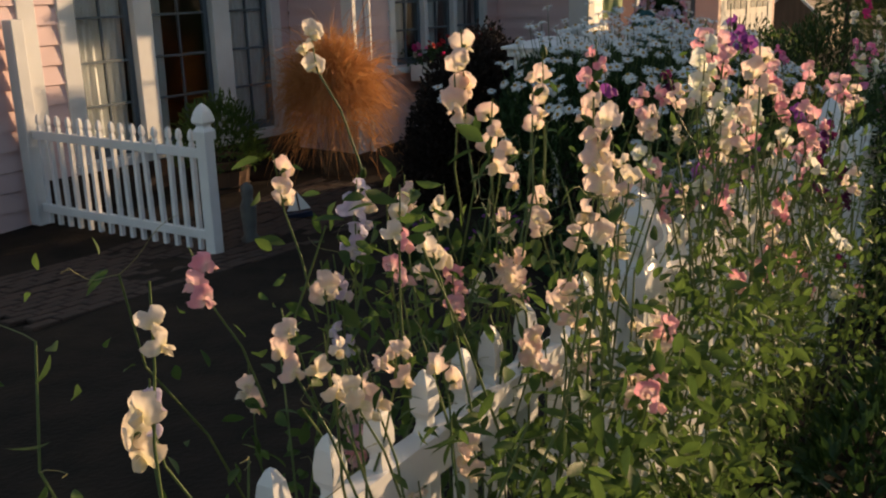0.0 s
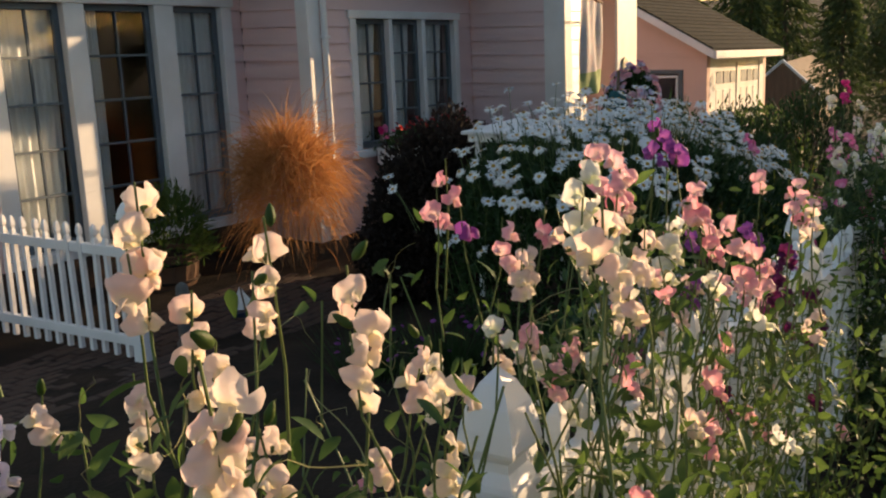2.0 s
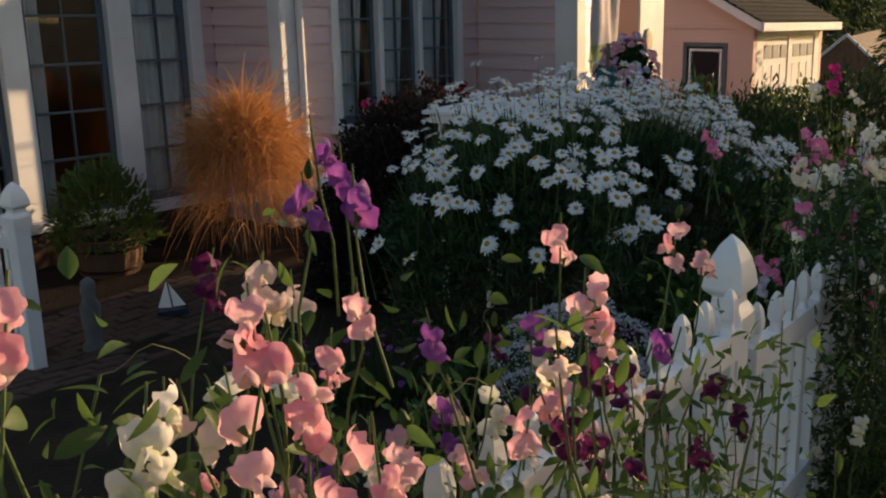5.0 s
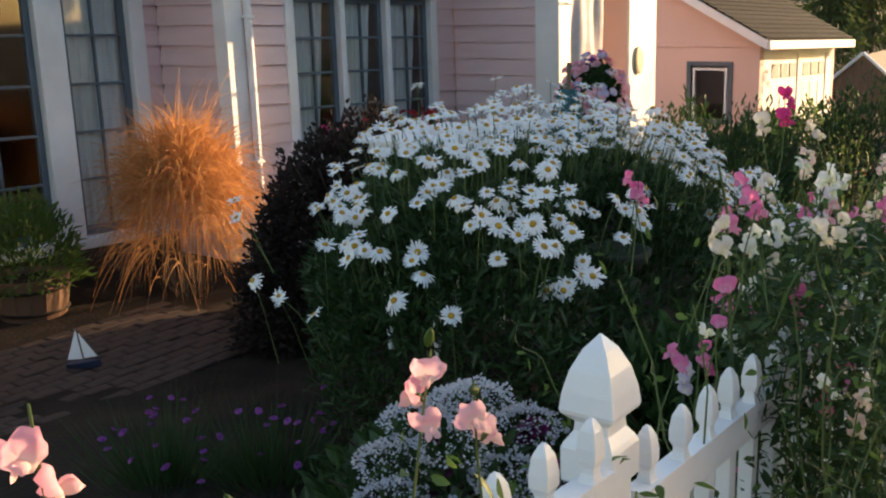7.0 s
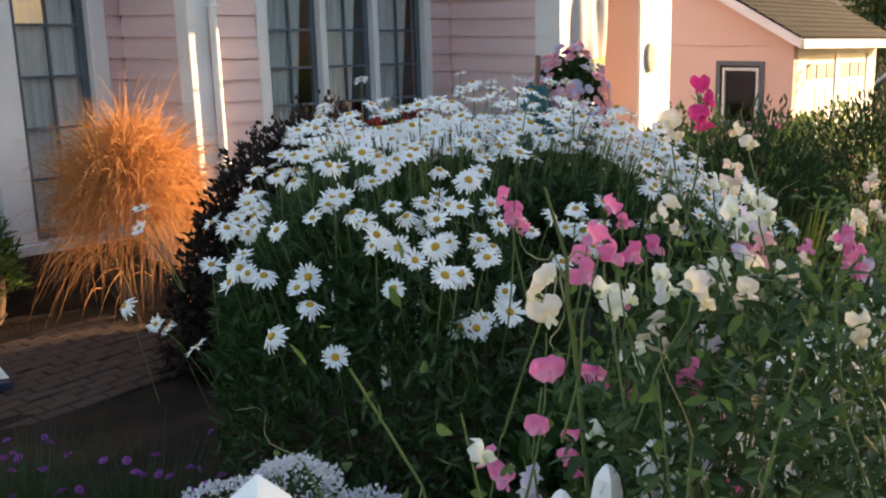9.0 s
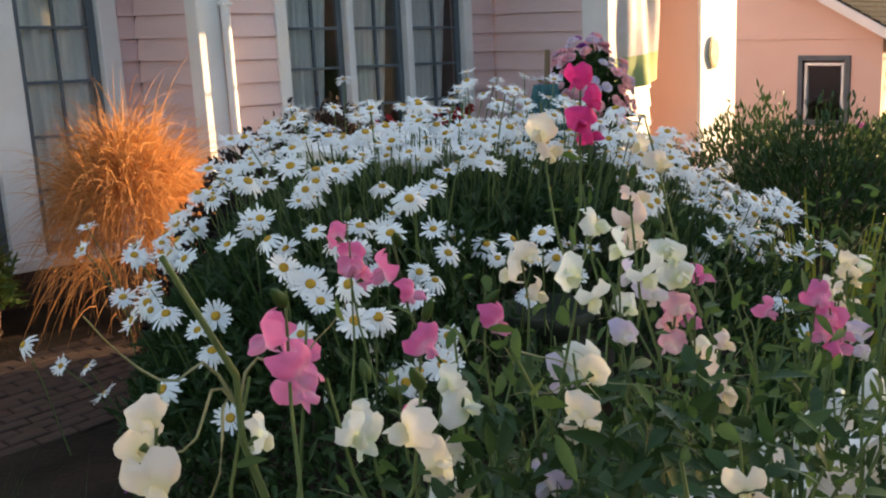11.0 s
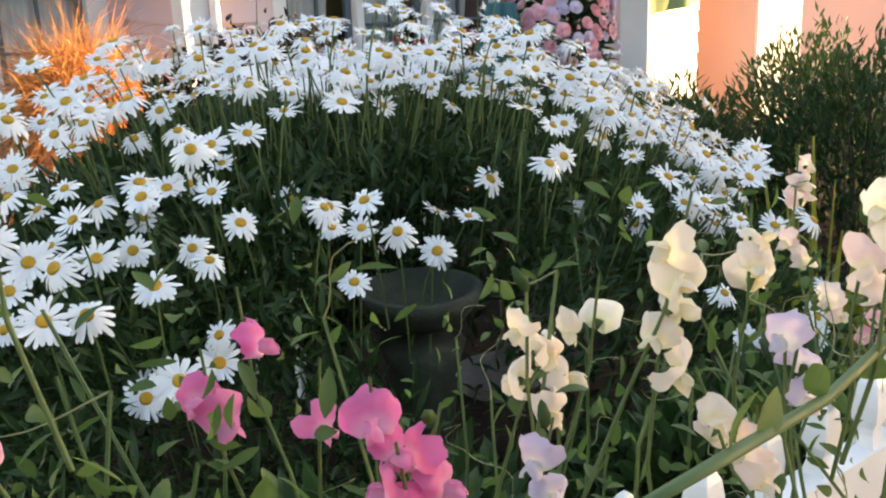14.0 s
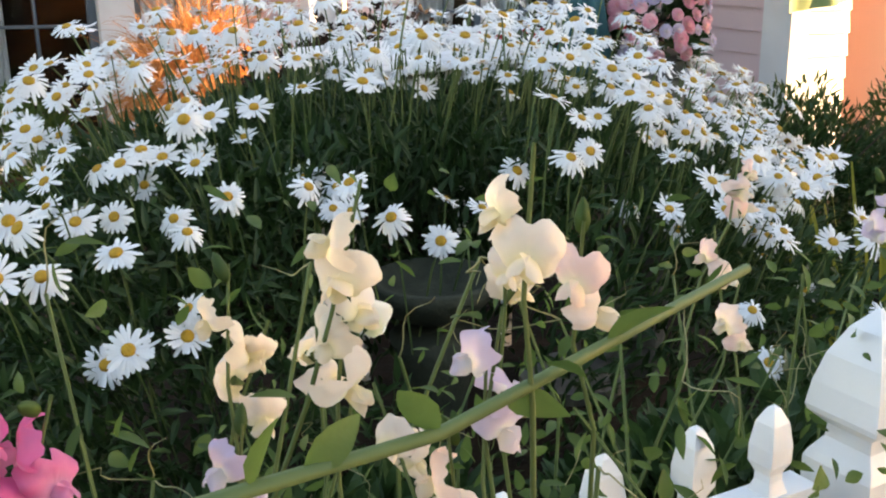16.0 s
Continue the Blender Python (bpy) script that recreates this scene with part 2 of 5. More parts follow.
def shared(name, me, parent, m):
    ob = new(name, me)
    ob.parent = parent
    ob.matrix_basis = m
    return ob


def mesh_of(bm, name, mats, smooth=True):
    me = bpy.data.meshes.new(name)
    bm.to_mesh(me)
    bm.free()
    for mt in mats:
        me.materials.append(mt)
    if smooth:
        me.polygons.foreach_set("use_smooth", [True] * len(me.polygons))
    return me


def thing(name, at=(0, 0, 0), label="", category="", group="", kind=""):
    ob = new(name)
    ob.empty_display_size = 0.1
    ob.location = at
    return tagged(ob, label, category, group, kind)


rng = np.random.default_rng(7)


def leaf_cloud(name, centres, dirs, lengths, widths, material, parent=None, label="", curl=0.25, kind="stuff", fine=False):
    """Many separate folded leaves in one mesh; fine ones have a rounder outline."""
    c, d = np.asarray(centres, float), np.asarray(dirs, float)
    n = len(c)
    d /= np.linalg.norm(d, axis=1)[:, None] + 1e-9
    rnd = rng.normal(size=(n, 3)) + np.array([0, 0, 1.2])
    side = np.cross(d, rnd)
    side /= np.linalg.norm(side, axis=1)[:, None] + 1e-9
    up = np.cross(side, d)
    L, W = np.asarray(lengths, float).reshape(-1, 1) * np.ones((n, 1)), np.asarray(widths, float).reshape(-1, 1) * np.ones((n, 1))
    prof = ((0.0, 0.06), (0.16, 0.62), (0.38, 1.0), (0.62, 0.9), (0.84, 0.5), (1.0, 0.04)) if fine else ((0.0, 0.08), (0.36, 1.0), (0.72, 0.7), (1.0, 0.05))
    bend = rng.uniform(0.3, 1.6, (n, 1)) * curl
    rows = []
    for s, w in prof:
        mid = c + d * L * s - up * L * bend * s * s
        lift = up * W * 0.16 * w
        rows += [mid + side * W * 0.5 * w + lift, mid, mid - side * W * 0.5 * w + lift]
    v = np.stack(rows, 1).reshape(-1, 3)
    k = np.arange(n)[:, None] * (3 * len(prof))
    q = np.concatenate([k + [[3 * i + j, 3 * i + j + 1, 3 * i + j + 4, 3 * i + j + 3]] for i in range(len(prof) - 1) for j in range(2)], 0)
    me = bpy.data.meshes.new(name)
    me.from_pydata(v.tolist(), [], q.tolist())
    me.materials.append(material)
    if fine:
        me.polygons.foreach_set("use_smooth", [True] * len(me.polygons))
    ob = new(name, me)
    ob.parent = parent
    if label:
        ob["label"] = label
    if kind:
        ob["kind"] = kind
    return ob


def blades(name, roots, tips, width, material, parent=None, label="", sag=0.25, steps=4, kind="stuff"):
    """Many separate arching grass blades in one mesh."""
    r, t = np.asarray(roots, float), np.asarray(tips, float)
    n = len(r)
    h = t - r
    side = np.cross(h, rng.normal(size=(n, 3)))
    side /= np.linalg.norm(side, axis=1)[:, None] + 1e-9
    rows = []
    for i in range(steps + 1):
        s = i / steps
        p = r + h * s
        p[:, 2] += sag * np.linalg.norm(h, axis=1) * (4 * s * (1 - s)) * 0.5
        w = width * (1 - s * 0.85) * 0.5
        rows += [p + side * w, p - side * w]
    v = np.stack(rows, 1).reshape(-1, 3)
    m = 2 * (steps + 1)
    k = np.arange(n)[:, None] * m
    f = np.concatenate([k + [[2 * i, 2 * i + 1, 2 * i + 3, 2 * i + 2]] for i in range(steps)], 0)
    me = bpy.data.meshes.new(name)
    me.from_pydata(v.tolist(), [], f.tolist())
    me.materials.append(material)
    ob = new(name, me)
    ob.parent = parent
    if label:
        ob["label"] = label
    if kind:
        ob["kind"] = kind
    return ob


# ---- ground ----
def ground_sheet():
    bm = bmesh.new()
    xs = [-400, -120, -40, -15, -6] + [i * 0.5 - 3 for i in range(0, 48)] + [24, 28, 34, 45, 70, 140, 500]
    ys = [-400, -120, -40, -15, -6, -3] + [i * 0.5 - 1.5 for i in range(0, 22)] + [10, 12, 16, 24, 45, 120, 500]
    grid = []
    for y in ys:
        row = []
        for x in xs:
            cx = min(max(x, -6), 34)
            z = ground_z(cx, min(y, 14))
            if 0.9 < y < 10 and -1 < x < 14:
                z += 0.03 * noise.noise(Vector((x * 0.9, y * 0.9, 0)))
            row.append(bm.verts.new((x, y, z)))
        grid.append(row)
    for a, b in zip(grid, grid[1:]):
        for i in range(len(xs) - 1):
            bm.faces.new((a[i], a[i + 1], b[i + 1], b[i]))
    ob = part("ground", bm, SOIL, smooth=True)
    tagged(ob, "dark bare garden soil sloping down the lot", "ground", kind="structure")


ground_sheet()


def pavement():
    bm = bmesh.new()
    for i in range(-6, 16):
        x0, x1 = i * 1.5, i * 1.5 + 1.488
        vs = []
        for x, y in ((x0, -1.3), (x1, -1.3), (x1, 0.28), (x0, 0.28)):
            vs.append((x, y, -GZ * x))
        lo = [bm.verts.new((x, y, z - 0.05)) for x, y, z in vs]
        hi = [bm.verts.new((x, y, z + 0.012)) for x, y, z in vs]
        bm.faces.new(hi)
        for k in range(4):
            bm.faces.new((lo[k], lo[(k + 1) % 4], hi[(k + 1) % 4], hi[k]))
    tagged(part("pavement", bm, CONCRETE), "grey concrete pavement slabs outside the fence", "pavement", kind="structure")
    bm = bmesh.new()
    vs = [bm.verts.new((x, y, -GZ * x - 0.012 * (y < 0) + 0.004)) for x, y in ((-9, -9), (24, -9), (24, -1.32), (-9, -1.32))]
    bm.faces.new(vs)
    tagged(part("road", bm, ASPHALT), "dark asphalt road beside the pavement", "road", kind="structure")


pavement()
# ---- house ----
W1, W2, PF = 7.56, 6.70, 5.44          # depth of the recessed wall, the window wall, the porch front
XC, XP = 9.06, 12.23                   # outer corner of the window wall, side of the porch wing
EAVE = 2.02
PORCH = EAVE + 0.04                     # porch eave height
FALL = 0.045                           # how far the house front settles, per metre along the lot
FLOOR = -0.5


def lap_wall(name, axis, at, lo, hi, z0, z1, openings, label, facing=-1, thick=0.16, pitch=0.1675, paint=PINK):
    """A wall with thickness, openings through it, and lap siding boards as pieces on its outside."""
    root = thing(name, label=label, category="wall", kind="structure")
    cuts = sorted(openings)
    bm = bmesh.new()

    def slab(a, b, za, zb):
        if b - a < 0.005 or zb - za < 0.005:
            return
        if axis == "x":
            box(bm, a, b, *((at, at + thick) if facing < 0 else (at - thick, at)), za, zb)
        else:
            box(bm, *((at, at + thick) if facing < 0 else (at - thick, at)), a, b, za, zb)

    cur = lo
    for a, b, za, zb in cuts:
        slab(cur, a, z0, z1)
        slab(a, b, z0, za)
        slab(a, b, zb, z1)
        cur = b
    slab(cur, hi, z0, z1)
    part("wall_core", bm, paint, root)
    spans = []
    z = z0
    i = 0
    while z < z1 - 0.01:
        zt = min(z + pitch, z1)
        segs = [(lo, hi)]
        for a, b, za, zb in cuts:
            if zt > za + 0.02 and z < zb - 0.02:
                segs = [s for (p, q) in segs for s in ((p, min(q, a)), (max(p, b), q)) if s[1] - s[0] > 0.02]
        for p, q in segs:
            spans.append((p, q, z, zt))
        z += pitch
    for p, q, za, zb in spans:
        bm = bmesh.new()
        out, inn = 0.026, 0.006
        za += 0.008
        prof = [(out, za), (inn, zb + 0.002), (-0.002, zb + 0.002), (-0.002, za)]
        ends = []
        for e in (p + 0.001, q - 0.001):
            ring = []
            for o, zz in prof:
                d = at + facing * o
                ring.append(bm.verts.new((e, d, zz) if axis == "x" else (d, e, zz)))
            ends.append(ring)
        a, b = ends
        for k in range(4):
            bm.faces.new((a[k], a[(k + 1) % 4], b[(k + 1) % 4], b[k]))
        bm.faces.new(a)
        bm.faces.new(b[::-1])
        part("siding_board", bm, paint, root)
    return root


def curtain(x0, x1, y, z0, z1, parent, gathered=0.0):
    """Hanging cloth with folds; gathered pulls its lower half to one side."""
    bm = bmesh.new()
    nx, nz = 46, 10
    rows = []
    for j in range(nz + 1):
        v = j / nz
        pull = gathered * (1 - v) ** 0.8
        row = []
        for i in range(nx + 1):
            u = i / nx
            w = (x1 - x0)
            xx = x0 + w * u * (1 - abs(pull)) + (w * abs(pull) if pull < 0 else 0)
            yy = y + 0.02 * math.sin(u * 40 + 0.8 * math.sin(v * 3)) + 0.008 * math.sin(u * 93)
            row.append(bm.verts.new((xx, yy, z0 + (z1 - z0) * v)))
        rows.append(row)
    for a, b in zip(rows, rows[1:]):
        for i in range(nx):
            bm.faces.new((a[i], a[i + 1], b[i + 1], b[i]))
    return part("curtain", bm, LACE, parent, "pale lace curtain", smooth=True)


def sash(x0, x1, y, z0, z1, cols, rows, parent, fw=0.06):
    """One glazed sash: frame, glazing bars and panes."""
    s = part("window_sash", boxes([(x0, x0 + fw, y, y + 0.045, z0, z1), (x1 - fw, x1, y, y + 0.045, z0, z1), (x0 + fw, x1 - fw, y, y + 0.045, z0, z0 + fw * 1.3), (x0 + fw, x1 - fw, y, y + 0.045, z1 - fw, z1)], 0.004), SASH, parent, "blue-grey painted sash")
    a, b, c, d = x0 + fw, x1 - fw, z0 + fw * 1.3, z1 - fw
    for i in range(1, cols):
        xx = a + (b - a) * i / cols
        part("glazing_bar", boxes([(xx - 0.011, xx + 0.011, y + 0.006, y + 0.036, c, d)], 0.003), SASH, s)
    for j in range(1, rows):
        zz = c + (d - c) * j / rows
        part("glazing_bar", boxes([(a, b, y + 0.004, y + 0.034, zz - 0.011, zz + 0.011)], 0.003), SASH, s)
    for i in range(cols):
        for j in range(rows):
            px0, px1 = a + (b - a) * i / cols, a + (b - a) * (i + 1) / cols
            pz0, pz1 = c + (d - c) * j / rows, c + (d - c) * (j + 1) / rows
            bm = bmesh.new()
            box(bm, px0 + 0.004, px1 - 0.004, y + 0.017, y + 0.021, pz0 + 0.004, pz1 - 0.004)
            bmesh.ops.rotate(bm, verts=bm.verts, cent=((px0 + px1) / 2, y + 0.019, (pz0 + pz1) / 2), matrix=Euler((rng.normal() * 0.006, 0, rng.normal() * 0.006)).to_matrix())
            pn = part("pane", bm, GLASS, s)
            pn.visible_shadow = False
    return s


# recessed wall with the tall three-part window
L1 = [(6.20, 6.855), (7.075, 7.87), (8.115, 8.75)]
lap_wall("wall_recessed", "x", W1, 4.6, XC, -1.105, EAVE + 0.3, [(6.10, 8.82, -0.52, 1.62)], "pink lap-sided house wall in the recess")
lap_wall("wall_return", "y", XC, W2, W1 - 0.025, -1.105, EAVE + 0.3, [], "pink lap-sided return wall beside the recess")
lap_wall("wall_window", "x", W2, XC + 0.17, XP - 0.02, -1.105, EAVE + 0.3, [(9.80, 11.82, 0.13, 1.51)], "pink lap-sided house wall with a triple window")
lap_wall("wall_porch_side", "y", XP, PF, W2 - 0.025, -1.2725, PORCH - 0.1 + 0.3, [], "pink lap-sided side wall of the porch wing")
# white in place of the house pink: the sun's glare is in the paint
lap_wall("wall_porch_front", "x", PF, XP + 0.17, 12.85, -1.2725, PORCH - 0.1 + 0.3, [], "lap-sided porch front, its sun glare painted in as cream-white", paint=WHITE)
part_root = thing("wall_porch_recess", label="salmon painted wall at the back of the porch", category="wall", kind="structure")
part("wall_core", boxes([(12.85, 14.4, 6.55, 6.7, -1.2, PORCH + 0.3)]), SALMON, part_root)
part("wall_core", boxes([(12.70, 12.845, PF + 0.17, 6.55, -1.2, PORCH + 0.3)]), SALMON, part_root)

w = thing("window_1", label="tall three-part window with white frame and blue-grey sashes", category="window", kind="structure")
yf = W1 - 0.035
part("window_frame", boxes([
    (6.02, 6.20, yf, W1 + 0.1, -0.468, 1.62), (6.855, 7.075, yf, W1 + 0.1, -0.468, 1.62), (7.87, 8.115, yf, W1 + 0.1, -0.468, 1.62), (8.75, 8.90, yf, W1 + 0.1, -0.468, 1.62),
    (5.98, 8.93, yf - 0.008, W1 + 0.1, 1.622, 1.705), (5.96, 8.95, yf - 0.03, W1, 1.707, 1.73)], 0.006), WHITE, w, "white painted frame")
part("window_sill", boxes([(5.98, 8.95, yf - 0.05, W1 + 0.1, -0.555, -0.47)], 0.006), WHITE, w)
for a, b in L1:
    sash(a, b, W1 + 0.03, -0.468, 1.62, 2, 5, w)
curtain(6.21, 6.84, W1 + 0.115, -0.44, 1.58, w, 0.1)
curtain(8.125, 8.74, W1 + 0.095, -0.44, 1.58, w, 0.06)
curtain(7.085, 7.30, W1 + 0.095, -0.44, 1.58, w, 0.12)
w = thing("window_2", label="triple casement window with white frame and lace curtains", category="window", kind="structure")
yf = W2 - 0.035
part("window_frame", boxes([(9.715, 9.825, yf, W2 + 0.1, 0.13, 1.50), (11.80, 11.90, yf, W2 + 0.1, 0.13, 1.50), (9.69, 11.93, yf - 0.006, W2 + 0.1, 1.502, 1.585), (10.42, 10.49, yf, W2 + 0.1, 0.13, 1.50), (11.08, 11.15, yf, W2 + 0.1, 0.13, 1.50)], 0.005), WHITE, w, "white painted frame")
part("window_sill", boxes([(9.66, 11.96, yf - 0.06, W2 + 0.1, 0.05, 0.128)], 0.006), WHITE, w)
for a, b in ((9.825, 10.42), (10.49, 11.08), (11.15, 11.80)):
    sash(a, b, W2 + 0.03, 0.13, 1.50, 2, 4, w, 0.055)
    curtain(a + 0.03, a + 0.03 + (b - a) * 0.80, W2 + 0.095, 0.15, 1.48, w, 0.30)
# rooms behind the windows: their dimness is put into near-black walls and ceiling
r = thing("interior_walls", label="room walls behind the windows, their dimness painted near-black", category="wall", kind="structure")
part("wall_core", boxes([(4.6, 12.0, 10.4, 10.5, -1.0, 2.3), (4.6, 4.7, W1 + 0.17, 10.4, -1.0, 2.3), (11.9, 12.0, W2 + 0.17, 10.4, -1.0, 2.3)]), ROOM_SHADE, r)
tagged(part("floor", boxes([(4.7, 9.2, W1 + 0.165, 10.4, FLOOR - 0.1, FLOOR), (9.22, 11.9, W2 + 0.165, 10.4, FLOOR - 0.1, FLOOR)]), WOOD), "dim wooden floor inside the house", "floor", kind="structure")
tagged(part("ceiling", boxes([(4.7, 9.2, W1 + 0.165, 10.4, 2.0, 2.08), (9.22, 11.9, W2 + 0.165, 10.4, 2.0, 2.08)]), ROOM_SHADE), "ceiling inside the house, its dimness painted near-black", "ceiling", kind="structure")

# brown strip added over the low wall, standing in for ground up to the sill
tagged(part("trim_foundation", boxes([(5.70, 9.03, W1 - 0.075, W1 - 0.03, -1.1, -0.557)], 0.006), BRICK), "dull brown strip added under the tall window in place of ground", "trim", kind="structure")

# corner boards, eaves, roof
for nm, bx in (("trim_corner_window", [(XC - 0.03, XC + 0.168, W2 - 0.03, W2 + 0.12, -1.0, EAVE + 0.2)]), ("trim_corner_porch", [(XP - 0.03, XP + 0.168, PF - 0.03, PF + 0.24, -1.1, PORCH + 0.1)]), ("trim_corner_recess", [(5.62, 5.80, W1 - 0.034, W1, -1.0, EAVE + 0.2)])):
    tagged(part(nm, boxes(bx, 0.006), WHITE), "white painted corner board", "trim", kind="structure")
roof = thing("house_roof", label="dark shingled house roof with white eaves", category="roof", kind="structure")
part("eave", boxes([(4.3, XC - 0.32, W1 - 0.42, W1 - 0.39, EAVE + 0.06, EAVE + 0.22), (XC - 0.35, XC - 0.32, W2 - 0.42, W1 - 0.39, EAVE + 0.06, EAVE + 0.22), (XC - 0.32, XP - 0.32, W2 - 0.42, W2 - 0.39, EAVE + 0.06, EAVE + 0.22), (XP - 0.35, XP - 0.32, PF - 0.37, W2 - 0.42, PORCH + 0.06, PORCH + 0.22), (XP - 0.35, 15.0, PF - 0.40, PF - 0.37, PORCH + 0.02, PORCH + 0.20)], 0.004), WHITE, roof)
part("soffit", boxes([(4.3, XC - 0.3, W1 - 0.39, W1 + 0.2, EAVE + 0.10, EAVE + 0.13), (XC - 0.32, XP - 0.3, W2 - 0.39, W2 + 0.3, EAVE + 0.102, EAVE + 0.132), (XP - 0.32, 15.0, PF - 0.37, 6.9, PORCH + 0.104, PORCH + 0.134)]), WHITE, roof)
bm = bmesh.new()
for x0, x1, y0, z0 in ((4.3, XC - 0.3, W1 - 0.45, EAVE + 0.22), (XC - 0.36, XP - 0.3, W2 - 0.45, EAVE + 0.22), (XP - 0.38, 15.05, PF - 0.43, PORCH + 0.22)):
    top = z0 + 0.5 * (11.0 - y0)
    lo = [(x0, y0, z0), (x1, y0, z0), (x1, 11.0, top), (x0, 11.0, top)]
    va = [bm.verts.new(p) for p in lo]
    vb = [bm.verts.new((p[0], p[1], p[2] + 0.05)) for p in lo]
    bm.faces.new(va[::-1])
    bm.faces.new(vb)
    for k in range(4):
        bm.faces.new((va[k], va[(k + 1) % 4], vb[(k + 1) % 4], vb[k]))
part("roof_slope", bm, ROOF, roof)
tagged(part("wall_back", boxes([(4.3, 15.0, 10.95, 11.1, -1.2, 4.6), (4.5, 4.6, W1, 10.95, -1.2, 2.4), (14.9, 15.0, PF + 0.9, 10.95, -1.2, 2.4)]), PINK), "plain pink back walls of the house", "wall", kind="structure")

sp = thing("downspout", label="white metal downspout beside the corner board", category="downspout")
bm = bmesh.new()
tube(bm, [(9.25, W2 - 0.062, z) for z in (-0.95, 0.0, 1.0, EAVE)], 0.034, 0.034, 12)
part("pipe", bm, WHITE, sp, smooth=True)
for z in (0.1, 1.3):
    part("strap", boxes([(9.205, 9.295, W2 - 0.10, W2 - 0.02, z, z + 0.025)], 0.003), WHITE, sp)

# porch pillar
pil = thing("porch_pillar", label="broad porch pillar, sunlit front painted cream, shaded side painted salmon", category="pillar")
# the pillar's shaded side and sunlit front are put into salmon and white
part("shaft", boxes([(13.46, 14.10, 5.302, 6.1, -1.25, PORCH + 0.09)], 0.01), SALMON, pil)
part("front_board", boxes([(13.45, 14.11, 5.27, 5.30, -1.25, PORCH + 0.09)], 0.006), WHITE, pil, "sunlit front face, its light painted as cream")
part("capital", boxes([(13.39, 14.17, 5.22, 5.268, PORCH - 0.06, PORCH + 0.09)], 0.01), WHITE, pil)
pl = thing("wall_plaque", label="small oval cream plaque hanging on the pillar", category="plaque")
bm = lathe([(0.10, 0.0), (0.12, 0.012), (0.12, 0.022), (0.09, 0.03)], 24)
bmesh.ops.transform(bm, matrix=pose(13.66, 5.268, 0.87, 90, 0, 0) @ Matrix.Diagonal((0.8, 1.25, 1, 1)), verts=bm.verts)
part("plaque", bm, surface("plaque_cream", (0.55, 0.48, 0.3), (0.4, 0.33, 0.2), 20, 0.6), pl)
wr = thing("wall_wreath", label="thin wire wreath ring on the salmon porch wall", category="wreath")
bm = bmesh.new()
tube(bm, [(13.30 + 0.14 * math.cos(a), 6.535, 1.02 + 0.16 * math.sin(a)) for a in np.linspace(-2.2, 2.6, 20)], 0.009, 0.006, 6)
part("ring", bm, WOOD, wr, smooth=True)

# flag on its pole
fl = thing("garden_flag", label="hanging floral house flag with a green lower band", category="flag")
bm = bmesh.new()
tube(bm, [(12.66, PF - 0.02, 1.45), (12.40, 5.02, 1.66), (11.80, 4.98, 1.74), (11.66, 4.97, 1.76)], 0.013, 0.011, 8)
part("flag_pole", bm, WOOD, fl, "wooden flag pole", smooth=True)
FLAG = surface("flag_cloth", (0.55, 0.54, 0.53), (0.56, 0.45, 0.45), 11.0, 0.85, 0.1, 200, dirt=(0.36, 0.42, 0.28), dirt_amount=0.6)
FLAG_G = surface("flag_green_band", (0.24, 0.33, 0.13), (0.34, 0.40, 0.20), 9.0, 0.85, 0.1, 200)
for lo_, hi_, mt, nm in ((0.24, 1.0, FLAG, "cloth"), (0.0, 0.24, FLAG_G, "band")):
    bm = bmesh.new()
    rows = []
    for j in range(13):
        tall = lo_ + (hi_ - lo_) * j / 12
        row = []
        for i in range(17):
            u = i / 16
            x = 11.70 + 0.64 * u + 0.06 * tall * (0.5 - u)
            y = 4.99 + 0.035 * math.sin(u * 8 + tall * 3) * (1.1 - tall) + 0.012 * math.sin(u * 19)
            row.append(bm.verts.new((x, y, 0.59 + 0.09 * u * (1 - tall) + (1.13 - 0.08 * u) * tall)))
        rows.append(row)
    for a, b in zip(rows, rows[1:]):
        for i in range(16):
            bm.faces.new((a[i], a[i + 1], b[i + 1], b[i]))
    part(nm, bm, mt, fl, smooth=True)

# the whole front settles a little along the falling lot
for me in {ob.data for ob in bpy.data.objects if ob.type == "MESH" and ob.name not in ("ground", "pavement", "road")}:
    for v in me.vertices:
        v.co.z -= FALL * (v.co.x - 9.3)

# ---- garage ----
gar = thing("garage", label="salmon gable-ended garage with white doors and dark roof", category="garage")
GX, GY, GZ0, GE, PITCH = 20.35, 6.32, -1.75, 0.50, 0.55
GW, GL = 6.4, 4.1
ridge_y, ridge_z = GY + GW / 2, GE + PITCH * GW / 2
for b_ in ((GX, GX + 0.18, GY, 6.86, GZ0, GE), (GX, GX + 0.18, 7.52, GY + GW, GZ0, GE), (GX, GX + 0.18, 6.86, 7.52, GZ0, -0.81), (GX, GX + 0.18, 6.86, 7.52, 0.09, GE), (GX + GL - 0.18, GX + GL, GY, GY + GW, GZ0, GE), (GX + 0.18, GX + GL - 0.18, GY + GW - 0.18, GY + GW, GZ0, GE), (GX + 0.18, GX + GL - 0.18, GY, GY + 0.18, GE - 0.22, GE), (GX + 0.18, GX + 0.55, GY, GY + 0.18, GZ0, GE - 0.22), (GX + 1.95, GX + 2.2, GY, GY + 0.18, GZ0, GE - 0.22), (GX + 3.6, GX + GL - 0.18, GY, GY + 0.18, GZ0, GE - 0.22)):
    part("wall", boxes([b_]), WHITE if b_[0] > GX + 0.1 and b_[3] < GY + 0.2 else SALMON, gar)
